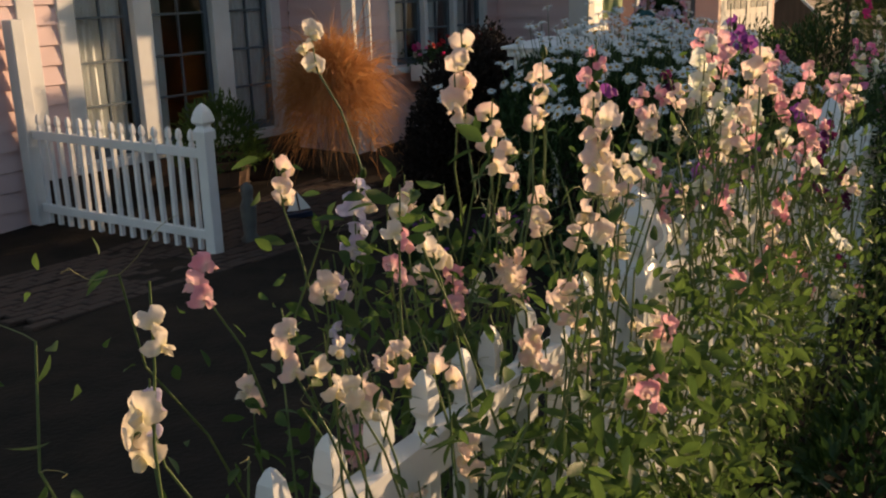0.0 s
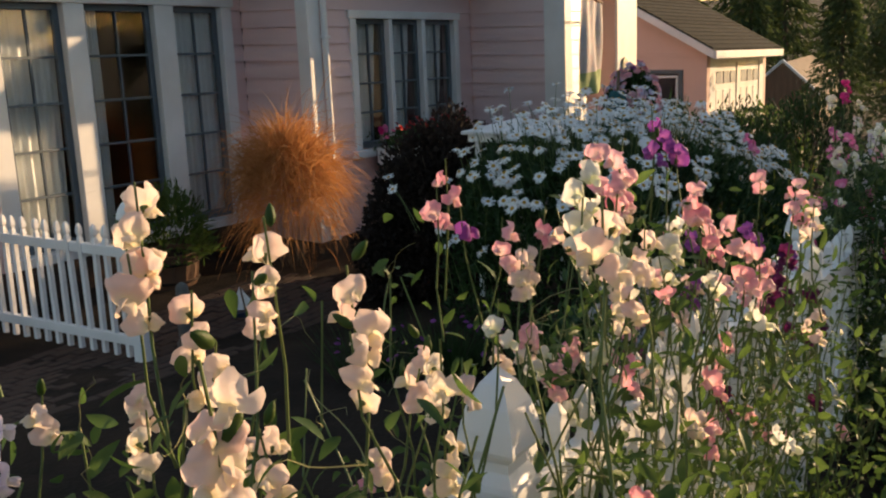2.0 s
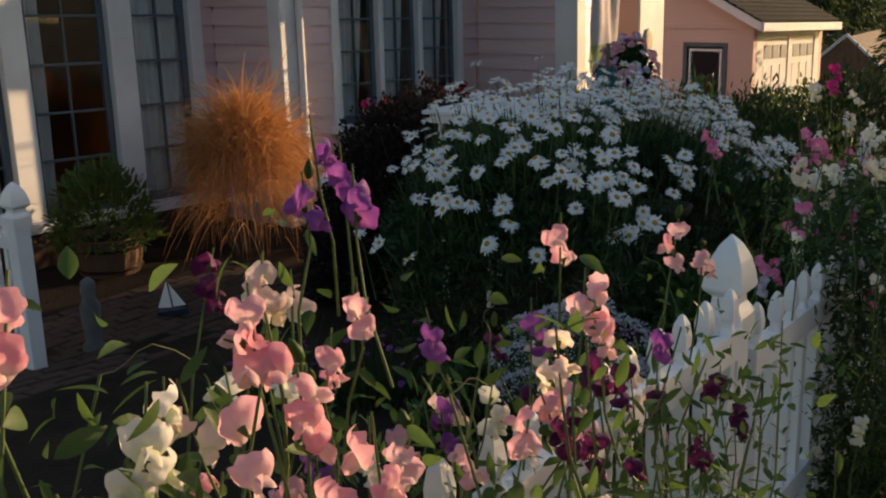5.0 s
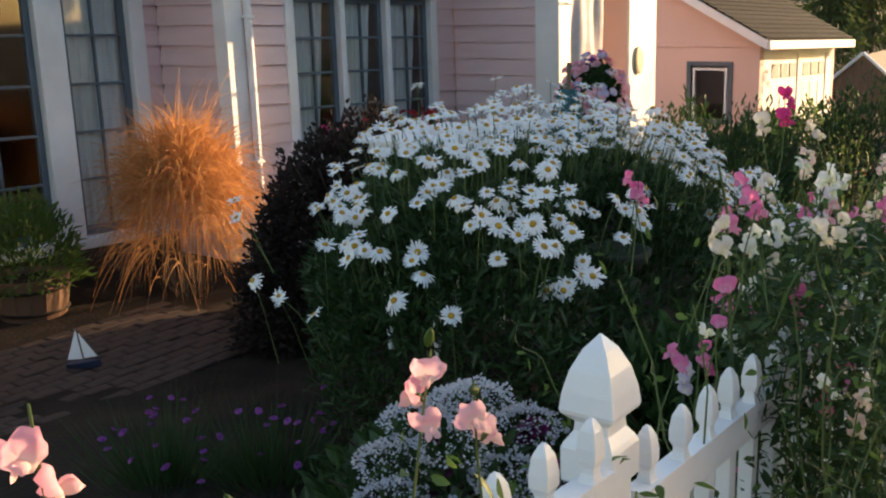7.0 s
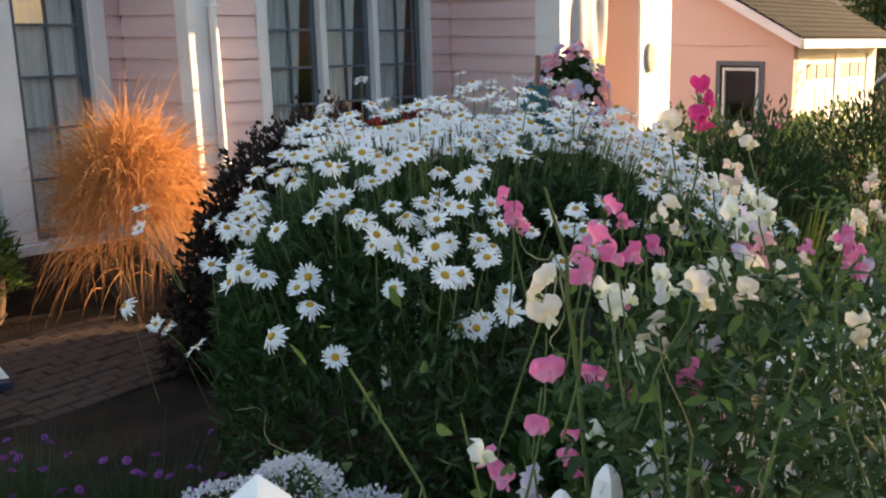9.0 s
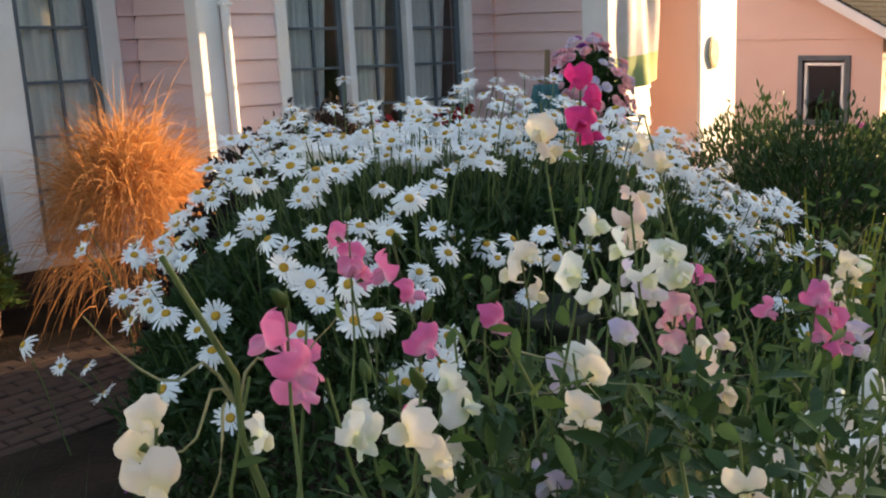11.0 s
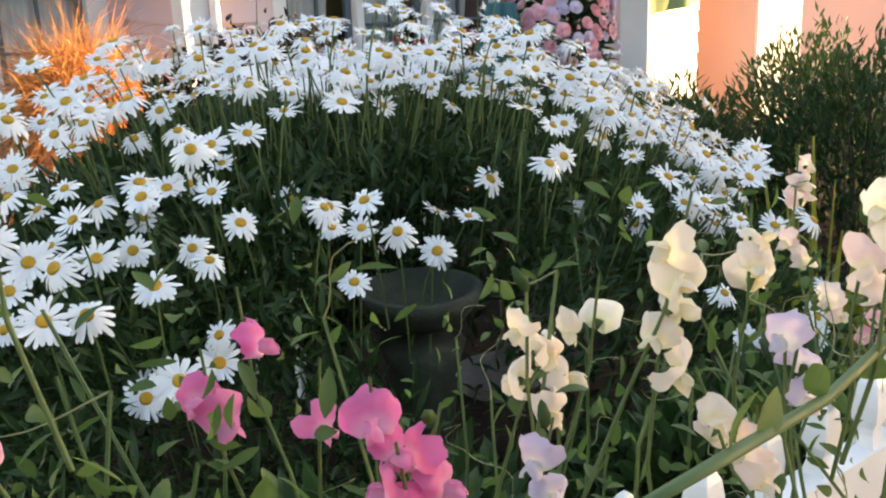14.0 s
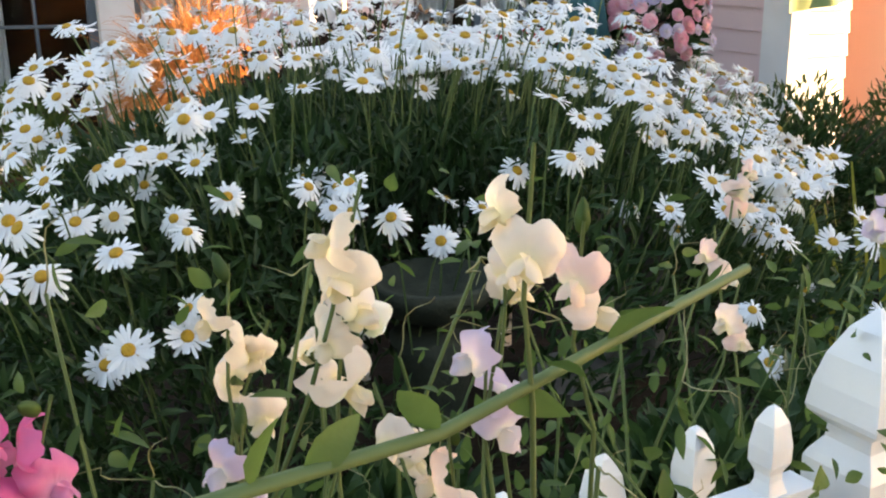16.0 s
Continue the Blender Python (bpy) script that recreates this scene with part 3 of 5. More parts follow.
for x in (GX, GX + GL - 0.18):
    bm = bmesh.new()
    tri = [[bm.verts.new((xx, yy, zz)) for yy, zz in ((GY, GE), (GY + GW, GE), (ridge_y, ridge_z))] for xx in (x, x + 0.18)]
    bm.faces.new(tri[0])
    bm.faces.new(tri[1][::-1])
    for k in range(3):
        bm.faces.new((tri[0][k], tri[0][(k + 1) % 3], tri[1][(k + 1) % 3], tri[1][k]))
    part("gable", bm, SALMON, gar)
bm = bmesh.new()
for sgn in (-1, 1):
    ye, ze = (GY - 0.22, GE - 0.22 * PITCH + 0.06) if sgn < 0 else (GY + GW + 0.22, GE - 0.22 * PITCH + 0.06)
    q = [(GX - 0.35, ye, ze), (GX + GL + 0.35, ye, ze), (GX + GL + 0.35, ridge_y, ridge_z + 0.06), (GX - 0.35, ridge_y, ridge_z + 0.06)]
    va = [bm.verts.new(p) for p in q]
    vb = [bm.verts.new((p[0], p[1], p[2] + 0.1)) for p in q]
    bm.faces.new(va[::-1])
    bm.faces.new(vb)
    for k in range(4):
        bm.faces.new((va[k], va[(k + 1) % 4], vb[(k + 1) % 4], vb[k]))
part("roof", bm, ROOF, gar)
run, rise = ridge_y - (GY - 0.22), ridge_z + 0.06 - (GE - 0.06)
for i in range(24):
    u0, u1 = i / 24, (i + 1.25) / 24
    bm = bmesh.new()
    q = []
    for u, dz in ((u0, 0.135), (min(u1, 1.0), 0.108)):
        for x in (GX - 0.36, GX + GL + 0.36):
            q.append((x, GY - 0.23 + run * u, GE - 0.06 + rise * u + dz))
    va = [bm.verts.new(c) for c in (q[0], q[1], q[3], q[2])]
    vb = [bm.verts.new((c[0], c[1], c[2] - 0.02)) for c in (q[0], q[1], q[3], q[2])]
    bm.faces.new(va)
    bm.faces.new(vb[::-1])
    for k in range(4):
        bm.faces.new((va[k], va[(k + 1) % 4], vb[(k + 1) % 4], vb[k]))
    part("shingle_course", bm, ROOF, gar)
bm = bmesh.new()
for ya, za, yb, zb in ((GY - 0.24, GE - 0.065, ridge_y, ridge_z + 0.05),):
    va = [(GX - 0.38, ya, za - 0.06), (GX - 0.38, yb, zb - 0.06), (GX - 0.38, yb, zb + 0.09), (GX - 0.38, ya, za + 0.09)]
    a = [bm.verts.new(p) for p in va]
    b = [bm.verts.new((p[0] + 0.028, p[1], p[2])) for p in va]
    bm.faces.new(a)
    bm.faces.new(b[::-1])
    for k in range(4):
        bm.faces.new((a[k], a[(k + 1) % 4], b[(k + 1) % 4], b[k]))
part("rake_board", bm, WHITE, gar)
part("gutter", boxes([(GX - 0.36, GX + GL + 0.36, GY - 0.29, GY - 0.24, GE - 0.13, GE + 0.02)], 0.01), WHITE, gar)
part("trim", boxes([(GX - 0.025, GX - 0.002, GY, GY + GW, GE - 0.09, GE + 0.0)], 0.004), SALMON, gar)
gw = part("window", boxes([(GX - 0.03, GX + 0.1, 6.78, 6.86, -0.89, 0.17), (GX - 0.03, GX + 0.1, 7.52, 7.60, -0.89, 0.17), (GX - 0.03, GX + 0.1, 6.86, 7.52, 0.09, 0.17), (GX - 0.03, GX + 0.1, 6.86, 7.52, -0.89, -0.81)], 0.005), SASH, gar, "grey painted window frame")
part("inner_frame", boxes([(GX + 0.0, GX + 0.08, 6.88, 6.925, -0.81, 0.06), (GX + 0.0, GX + 0.08, 7.455, 7.5, -0.81, 0.06), (GX + 0.0, GX + 0.08, 6.925, 7.455, 0.015, 0.06)], 0.004), WHITE, gw)
pn = part("pane", boxes([(GX + 0.05, GX + 0.056, 6.87, 7.51, -0.81, 0.08)]), GLASS, gw)
pn.visible_shadow = False
for x0, x1 in ((GX + 0.56, GX + 1.94), (GX + 2.21, GX + 3.59)):
    dr = part("door", boxes([(x0, x1, GY + 0.022, GY + 0.07, GZ0, GE - 0.225)], 0.004), WHITE, gar, "white panelled garage door")
    n = 3
    for i in range(n):
        a, b = x0 + (x1 - x0) * i / n + 0.05, x0 + (x1 - x0) * (i + 1) / n - 0.05
        part("door_pane", boxes([(a, b, GY + 0.008, GY + 0.02, -0.12, 0.12)], 0.003), SASH, dr)
        part("door_panel", boxes([(a, b, GY + 0.010, GY + 0.02, -0.95, -0.24)], 0.004), WHITE, dr)
for ob in list(gar.children) + [c for o in gar.children for c in o.children]:
    for v in ob.data.vertices:
        v.co.z -= 0.05 * (v.co.x - GX)
cot = thing("garden_cottage", label="small far gable cottage among the trees", category="cottage")
bm = bmesh.new()
va = [(36, 7.6, -2.7), (36, 10.0, -2.7), (36, 10.0, -1.75), (36, 8.8, -0.75), (36, 7.6, -1.75)]
a = [bm.verts.new(p) for p in va]
b = [bm.verts.new((p[0] + 4, p[1], p[2])) for p in va]
bm.faces.new(a)
bm.faces.new(b[::-1])
for k in range(5):
    bm.faces.new((a[k], a[(k + 1) % 5], b[(k + 1) % 5], b[k]))
part("wall", bm, WOOD, cot)
bm = bmesh.new()
for ya in (7.4, 10.2):
    tube(bm, [(35.9, ya, -1.92), (35.9, 8.8, -0.68)], 0.05, 0.05, 4)
part("rake_board", bm, WHITE, cot)

# ---- picket fence along the street ----
FY = 0.89
POST = [(0.060, 0.0), (0.060, 0.86), (0.072, 0.862), (0.072, 0.925), (0.066, 0.935), (0.048, 0.955), (0.046, 0.972), (0.072, 0.990), (0.075, 0.998), (0.069, 1.03), (0.056, 1.068), (0.032, 1.105), (0.003, 1.13)]


def gothic_post(at, height, turn=0.0, name="fence_post", parent=None, wide=1.0):
    """Square post with a necked gothic cap; height to the tip."""
    prof = [(r * wide * math.sqrt(2) * 0.72, z - 1.13 + height) for r, z in POST]
    prof[0] = (prof[0][0], 0.0)
    bm = lathe(prof, 4, a0=math.pi / 4)
    bmesh.ops.bevel(bm, geom=[e for e in bm.edges if abs(e.verts[0].co.z - e.verts[1].co.z) > 0.3], offset=0.006, segments=1, affect="EDGES")
    ob = part(name, bm, VINYL, parent)
    ob.matrix_basis = pose(*at, 0, 0, turn)
    return ob


def picket_mesh(height):
    """A slim square picket with a necked spade tip."""
    w = 0.0165 * math.sqrt(2)
    prof = [(w, 0.0), (w, height - 0.115), (w * 0.7, height - 0.098), (w * 0.7, height - 0.088), (w * 1.08, height - 0.074), (w * 1.1, height - 0.052), (w * 0.85, height - 0.022), (w * 0.35, height - 0.004), (w * 0.05, height)]
    return mesh_of(lathe(prof, 4, a0=math.pi / 4), "picket", [VINYL], smooth=False)


def fence_bay(x0, x1, z0, z1, label):
    """One bay between posts: rails and pickets whose tops run from z0 to z1."""
    root = thing("picket_fence", label=label, category="fence", group="bays of the street fence")
    for dz, hh in ((-0.19, 0.075), (-0.72, 0.075)):
        bm = bmesh.new()
        vs = []
        for x, z in ((x0, z0), (x1, z1)):
            vs.append([bm.verts.new((x, FY + oy, z + dz + oz)) for oy, oz in ((-0.022, 0), (0.022, 0), (0.022, hh), (-0.022, hh))])
        for k in range(4):
            bm.faces.new((vs[0][k], vs[0][(k + 1) % 4], vs[1][(k + 1) % 4], vs[1][k]))
        bm.faces.new(vs[0][::-1])
        bm.faces.new(vs[1])
        part("rail", bm, VINYL, root)
    n = int((x1 - x0) / 0.128)
    me = picket_mesh(0.86)
    for i in range(n):
        x = x0 + (x1 - x0) * (i + 0.5) / n
        z = z0 + (z1 - z0) * (i + 0.5) / n
        shared("picket", me, root, pose(x, FY, z - 0.86, rng.normal() * 0.4, rng.normal() * 0.5, rng.normal() * 2))
    return root


for x, py, tip in ((2.25, 0.875, 1.01), (4.62, 0.925, 0.87), (7.22, 0.875, 0.67), (9.65, 0.89, 0.50), (12.1, 0.89, 0.33)):
    g = ground_z(x, FY)
    p = gothic_post((x, py, g - 0.03), tip - g + 0.03)
    tagged(p, "white fence post with a pointed gothic cap", "fence post", "posts of the street fence")
fence_bay(0.9, 2.19, 0.90, 0.87, "white picket fence bay draped in sweet peas")
fence_bay(2.31, 4.57, 0.86, 0.76, "white picket fence bay draped in sweet peas")
fence_bay(4.69, 7.13, 0.665, 0.575, "white picket fence bay, bare at one end")
fence_bay(7.25, 9.59, 0.50, 0.40, "white picket fence bay among garden plants")
fence_bay(9.71, 12.04, 0.33, 0.22, "white picket fence bay among garden plants")

# inner fence panel that runs to the house
ip = thing("garden_gate", (5.5, 5.45, -0.72), "white picket gate panel standing open to the house wall", "gate")
gothic_post((0, 0, 0), 1.15, 0, "gate_post", ip, 1.12)
part("rail", boxes([(-0.02, 0.02, 0.06, 1.92, 0.74, 0.81)], 0.004), VINYL, ip)
part("rail", boxes([(-0.02, 0.02, 0.06, 1.92, 0.12, 0.19)], 0.004), VINYL, ip)
me = picket_mesh(0.92)
for i in range(15):
    shared("picket", me, ip, pose(0, 0.14 + i * 0.122, 0.03, rng.normal() * 0.4, rng.normal() * 0.4, rng.normal() * 2))
bm = bmesh.new()
box(bm, -0.06, 0.06, 1.93, 2.05, 0, 1.7, 0.008)
part("hinge_post", bm, WHITE, ip)

# ---- trees ----
def leafy_tree(at, trunk_h, crown, n, leaf, label, material=LEAF_TREE, squash=0.85, limbs=9):
    """Tapered trunk, limbs, and a ragged crown of many separate leaves in clumps."""
    root = thing("tree", at, label, "tree")
    bm = bmesh.new()
    top = trunk_h + crown * squash
    tube(bm, [(0, 0, -0.2), (0.05 * crown, 0.02, trunk_h * 0.5), (-0.03 * crown, 0.05, trunk_h), (0.05, -0.05 * crown, top)], 0.09 * crown ** 0.7, 0.03, 9)
    part("trunk", bm, BARK, root, smooth=True)
    bm = bmesh.new()
    cl = []
    for i in range(limbs):
        a = 2.4 * i + rng.uniform(0, 0.6)
        d = Vector((math.cos(a), math.sin(a), rng.uniform(-0.1, 0.9))).normalized()
        tip = Vector((0, 0, top - crown * squash * 0.55)) + Vector((d.x * crown, d.y * crown, d.z * crown * squash)) * rng.uniform(0.6, 0.95)
        z0 = trunk_h * rng.uniform(0.75, 1.1)
        mid = Vector((tip.x * 0.45, tip.y * 0.45, z0 + (tip.z - z0) * 0.6))
        tube(bm, [(0, 0, z0), mid, tip], 0.03 * crown ** 0.7, 0.008, 5)
        for f in (0.5, 0.75, 1.0):
            cl.append(mid.lerp(tip, f) + Vector(rng.normal(size=3)) * crown * 0.12)
    part("limbs", bm, BARK, root)
    for _ in range(limbs * 4):
        v = Vector(rng.normal(size=3)).normalized() * crown * rng.uniform(0.35, 0.95)
        cl.append(Vector((v.x, v.y, top - crown * squash * 0.6 + v.z * squash)))
    cl = np.array([list(c) for c in cl])
    k = rng.integers(0, len(cl), n)
    pts = cl[k] + rng.normal(size=(n, 3)) * crown * 0.13
    leaf_cloud("crown", pts, rng.normal(size=(n, 3)) + [0, 0, -0.3], leaf * rng.uniform(0.7, 1.3, n), leaf * 0.55, material, root)
    return root


def conifer(at, h, r, n, label):
    root = thing("conifer", at, label, "tree", "conifers behind the garage")
    bm = bmesh.new()
    tube(bm, [(0, 0, -0.2), (0, 0, h * 0.5), (0, 0, h)], 0.022 * h, 0.02, 7)
    part("trunk", bm, BARK, root)
    s = rng.uniform(0.12, 1, n) ** 0.8
    tier = np.round(s * 16) / 16 + rng.normal(size=n) * 0.012
    a = rng.uniform(0, 2 * math.pi, n)
    a = np.round(a * 2.2 + tier * 7) / 2.2 + rng.normal(size=n) * 0.16
    rr = r * (1.02 - tier) * rng.uniform(0.15, 1.0, n)
    pts = np.stack([rr * np.cos(a), rr * np.sin(a), h * tier - rr * 0.35], 1)
    d = np.stack([np.cos(a), np.sin(a), -0.5 + rng.normal(size=n) * 0.35], 1)
    leaf_cloud("crown", pts, d, 0.045 * h * rng.uniform(0.6, 1.3, n), 0.012 * h, LEAF_TREE, root)
    return root


# crowns up the street that shade the far beds and let the low sun reach the near fence and the house
leafy_tree((17.0, -1.75, -1.3), 3.0, 2.6, 16000, 0.20, "leafy street tree standing by the pavement")
leafy_tree((21.5, -3.2, -1.6), 3.4, 2.9, 13000, 0.20, "leafy street tree further along the pavement")
leafy_tree((24.0, 2.8, -1.9), 1.7, 1.7, 8000, 0.13, "leafy backlit tree beside the garage drive")
across = leafy_tree((-3.0, -13.0, 0.2), 1.2, 4.2, 6000, 0.38, "broad leafy tree across the street")
across["group"] = "trees across the street"
for x, y, r in ((3.5, -14.0, 40), (10.0, -13.5, 110), (16.5, -15.0, 200), (-9.5, -13.0, 290), (-14.0, -7.0, 20), (-16.0, 2.0, 75)):
    copy_thing(across, pose(x, y, 0.1 - 0.05 * x, 0, 0, r))
for x, y, h, r in ((34, 6.6, 4.6, 1.6), (38.5, 10.6, 5.6, 1.9), (33, 12.5, 6.4, 1.8), (39, 13.5, 7.2, 2.1), (31, 4.4, 4.0, 1.5), (36, 3.2, 5.0, 1.8), (45, 16, 9.5, 2.6), (50, 20.5, 11, 3.0), (47, 11.5, 7.5, 2.2), (52, 13, 8.5, 2.4), (56, 26, 12, 3.2), (43, 8.5, 5.5, 1.9), (60, 17, 10, 2.8), (58, 9, 9, 2.8), (62, 32, 13, 3.4)):
    conifer((x, y, -2.6), h, r, 3800, "tall dark conifer in the distance")


# ---- shrubs and clumps ----
def mound_points(n, cx, cy, rx, ry, z0, h, shell=0.55, lump=0.18):
    """Points through the outer shell of a lumpy mound."""
    a = rng.uniform(0, 2 * math.pi, n)
    e = np.arcsin(rng.uniform(0.0, 1, n))
    k = rng.uniform(shell, 1.0, n) ** 0.6
    lumps = np.array([1 + lump * (noise.noise(Vector((math.cos(p) * 1.7 + cx, math.sin(p) * 1.7 + cy, q * 2))) + 0.5 * noise.noise(Vector((math.cos(p) * 5 + cx, math.sin(p) * 5, q * 6)))) for p, q in zip(a, e)])
    k = k * lumps
    d = np.stack([np.cos(a) * np.cos(e), np.sin(a) * np.cos(e), np.sin(e)], 1)
    p = np.stack([cx + rx * d[:, 0] * k, cy + ry * d[:, 1] * k, z0 + h * d[:, 2] * k], 1)
    return p, d


def shrub(name, cx, cy, rx, ry, h, n, leaf, width, material, label, up=0.5, category="shrub", z0=None):
    z = ground_z(cx, cy) if z0 is None else z0
    root = thing(name, (cx, cy, z), label, category)
    p, d = mound_points(n, 0, 0, rx, ry, 0, h)
    leaf_cloud("foliage", p, d + rng.normal(size=(n, 3)) * 0.5 + [0, 0, up], leaf * rng.uniform(0.6, 1.3, n), width, material, root)
    bm = bmesh.new()
    for i in range(14):
        a = i * 2.4
        q = rng.uniform(0.3, 0.8)
        tube(bm, [(0.06 * math.cos(a), 0.06 * math.sin(a), -0.05), (rx * q * 0.5 * math.cos(a), ry * q * 0.5 * math.sin(a), h * 0.5), (rx * q * math.cos(a), ry * q * math.sin(a), h * 0.85)], 0.012, 0.004, 5)
    part("branch_tangle", bm, BARK, root, kind="stuff")
    return root


shrub("burgundy_shrub", 8.47, 4.84, 1.1, 0.54, 1.34, 24000, 0.044, 0.027, LEAF_PURPLE, "dense dark burgundy-leaved shrub beside the daisies")
shrub("burgundy_shrub", 10.7, 5.85, 0.85, 0.45, 1.02, 6500, 0.038, 0.022, LEAF_PURPLE, "dark burgundy shrub under the triple window")
shrub("green_shrub", 11.6, 3.3, 0.85, 0.8, 1.25, 6500, 0.07, 0.02, LEAF_DEEP, "dark green fine-leaved shrub before the porch", 0.8)
shrub("green_shrub", 13.4, 2.9, 0.9, 0.9, 1.45, 6000, 0.07, 0.022, LEAF_DEEP, "tall dark green shrub along the border", 0.8)
shrub("rose_bush", 11.5, 1.5, 1.1, 0.6, 1.05, 5200, 0.05, 0.03, LEAF, "leafy rose bush dotted with pink blossoms")
shrub("rose_bush", 9.9, 1.55, 0.8, 0.5, 0.85, 4200, 0.05, 0.028, LEAF_DEEP, "leafy rose bush dotted with white blossoms")
shrub("rose_bush", 14.2, 1.3, 1.3, 0.7, 1.35, 5000, 0.055, 0.03, LEAF, "leafy rose bush dotted with pink blossoms")
shrub("border_plant", 16.6, 4.4, 1.6, 0.9, 1.15, 4500, 0.08, 0.03, LEAF, "low leafy border plants by the garage drive")
shrub("border_plant", 18.6, 5.6, 1.3, 0.7, 0.95, 3500, 0.08, 0.03, LEAF, "low leafy border plants by the garage wall")
shrub("leafy_plant", 6.75, 1.72, 0.7, 0.4, 0.66, 3000, 0.10, 0.045, LEAF_DEEP, "broad-leaved green plant in front of the daisies", 0.7)
shrub("leafy_plant", 7.75, 1.55, 0.75, 0.36, 0.72, 3200, 0.085, 0.04, LEAF_DEEP, "broad-leaved green plant in front of the daisies", 0.7)
shrub("green_shrub", 10.7, 4.1, 0.95, 0.6, 0.95, 6500, 0.07, 0.02, LEAF_DEEP, "dark green fine-leaved shrub before the porch", 0.8)
shrub("green_shrub", 12.6, 4.3, 0.9, 0.6, 1.25, 5500, 0.07, 0.02, LEAF_DEEP, "dark green fine-leaved shrub before the porch", 0.8)
shrub("leafy_plant", 5.9, 2.3, 0.55, 0.5, 0.42, 900, 0.09, 0.045, LEAF_DEEP, "low dark leafy plant behind the fence", 0.7)
shrub("leafy_plant", 3.3, 0.42, 1.1, 0.25, 0.36, 2600, 0.06, 0.025, LEAF_DEEP, "low dark leafy edging outside the fence", 0.6)
shrub("leafy_plant", 5.6, 0.45, 1.0, 0.24, 0.34, 2400, 0.06, 0.025, LEAF_DEEP, "low dark leafy edging outside the fence", 0.6)
shrub("leafy_plant", 8.0, 0.4, 1.3, 0.28, 0.42, 2600, 0.06, 0.025, LEAF_DEEP, "low dark leafy edging outside the fence", 0.6)
shrub("leafy_plant", 10.8, 0.35, 1.6, 0.34, 0.5, 2600, 0.06, 0.025, LEAF_DEEP, "low dark leafy edging outside the fence", 0.6)

# lime spears
z = ground_z(9.2, 2.16)
sg = thing("lime_iris", (9.2, 2.16, z), "lime-green spear-leaved clump catching the sun", "plant")
n = 44
r0 = np.stack([rng.normal(size=n) * 0.08, rng.normal(size=n) * 0.08, np.zeros(n)], 1)
blades("foliage", r0, r0 * 3.2 + np.stack([rng.normal(size=n) * 0.05, rng.normal(size=n) * 0.05, rng.uniform(0.70, 1.10, n)], 1), 0.05, LEAF_LIME, sg, sag=0.02)

# tawny fountain grass by the wall
GX0, GY0 = 8.15, 6.3
gz = ground_z(GX0, GY0)
og = thing("ornamental_grass", (GX0, GY0, gz), "tawny fountain grass glowing in low sun by the house", "grass")
n = 5200
a = rng.uniform(0, 2 * math.pi, n)
rr = rng.uniform(0.02, 1, n) ** 0.6
root_p = np.stack([0.14 * rr * np.cos(a), 0.14 * rr * np.sin(a), np.zeros(n)], 1)
h = 1.20 - 0.30 * rr ** 2 + rng.normal(size=n) * 0.08 - rng.uniform(0, 0.5, n) * (rng.uniform(size=n) < 0.45) * rr
mid_p = np.stack([0.35 * rr * np.cos(a), 0.35 * rr * np.sin(a), h], 1) + rng.normal(size=(n, 3)) * 0.05
blades("stalk_tuft", root_p[:110], mid_p[:110] - [0, 0, 0.2], 0.003, BARK, og, sag=0.05)
fall = rng.uniform(0.0, 1.0, n)
tip_p = mid_p + rng.normal(size=(n, 3)) * 0.05 + np.stack([0.20 * np.cos(a) * (0.3 + rr), 0.20 * np.sin(a) * (0.3 + rr), 0.16 - fall * (0.26 + 0.46 * rr)], 1) + rng.normal(size=(n, 3)) * 0.10
blades("plume", mid_p - [0, 0, 0.06], tip_p, 0.0075, GRASS, og, sag=0.34, steps=5)


# ---- daisies ----
def daisy_mesh(name, droop, petals):
    bm = bmesh.new()
    hub = bm.verts.new((0, 0, 0.0015))
    for i in range(petals):
        a = 2 * math.pi * i / petals + random.uniform(-0.09, 0.09)
        ln = 0.039 * random.uniform(0.74, 1.10)
        w = 0.0042 * random.uniform(0.8, 1.2)
        dz = droop + random.uniform(-0.32, 0.26)
        c, s = math.cos(a), math.sin(a)
        rows = []
        for q, ww in ((0.22, 0.55), (0.6, 1.0), (0.9, 0.85), (1.0, 0.3)):
            rad, zz = q * ln + 0.004, 0.004 + dz * ln * q * q
            rows.append([bm.verts.new((rad * c - o * w * ww * s, rad * s + o * w * ww * c, zz + (0.0012 if o == 0 else 0))) for o in (-1, 0, 1)])
        for p, q in zip(rows, rows[1:]):
            for k in range(2):
                bm.faces.new((p[k], q[k], q[k + 1], p[k + 1]))
        bm.faces.new((hub, rows[0][0], rows[0][1]))
        bm.faces.new((hub, rows[0][1], rows[0][2]))
    rings = [(0.0125, 0.002), (0.0115, 0.007), (0.007, 0.010), (0.001, 0.009)]
    prev = None
    for r, zz in rings:
        ring = [bm.verts.new((r * math.cos(k * math.pi / 5), r * math.sin(k * math.pi / 5), zz)) for k in range(10)]
        if prev:
            for k in range(10):
                bm.faces.new((prev[k], prev[(k + 1) % 10], ring[(k + 1) % 10], ring[k])).material_index = 1
        else:
            for k in range(10):
                bm.faces.new((hub, ring[(k + 1) % 10], ring[k])).material_index = 1
        prev = ring
    bm.faces.new(prev).material_index = 1
    return mesh_of(bm, name, [P_DAISY, YELLOW])


DAISY = [daisy_mesh("daisy_head", dr, p) for dr, p in ((0.0, 21), (-0.25, 24), (0.12, 20), (-0.5, 22))]


def daisy_front(x):
    return float(np.interp(x, [6.1, 7.4, 8.0, 10.0], [1.9, 1.88, 1.70, 1.66]))


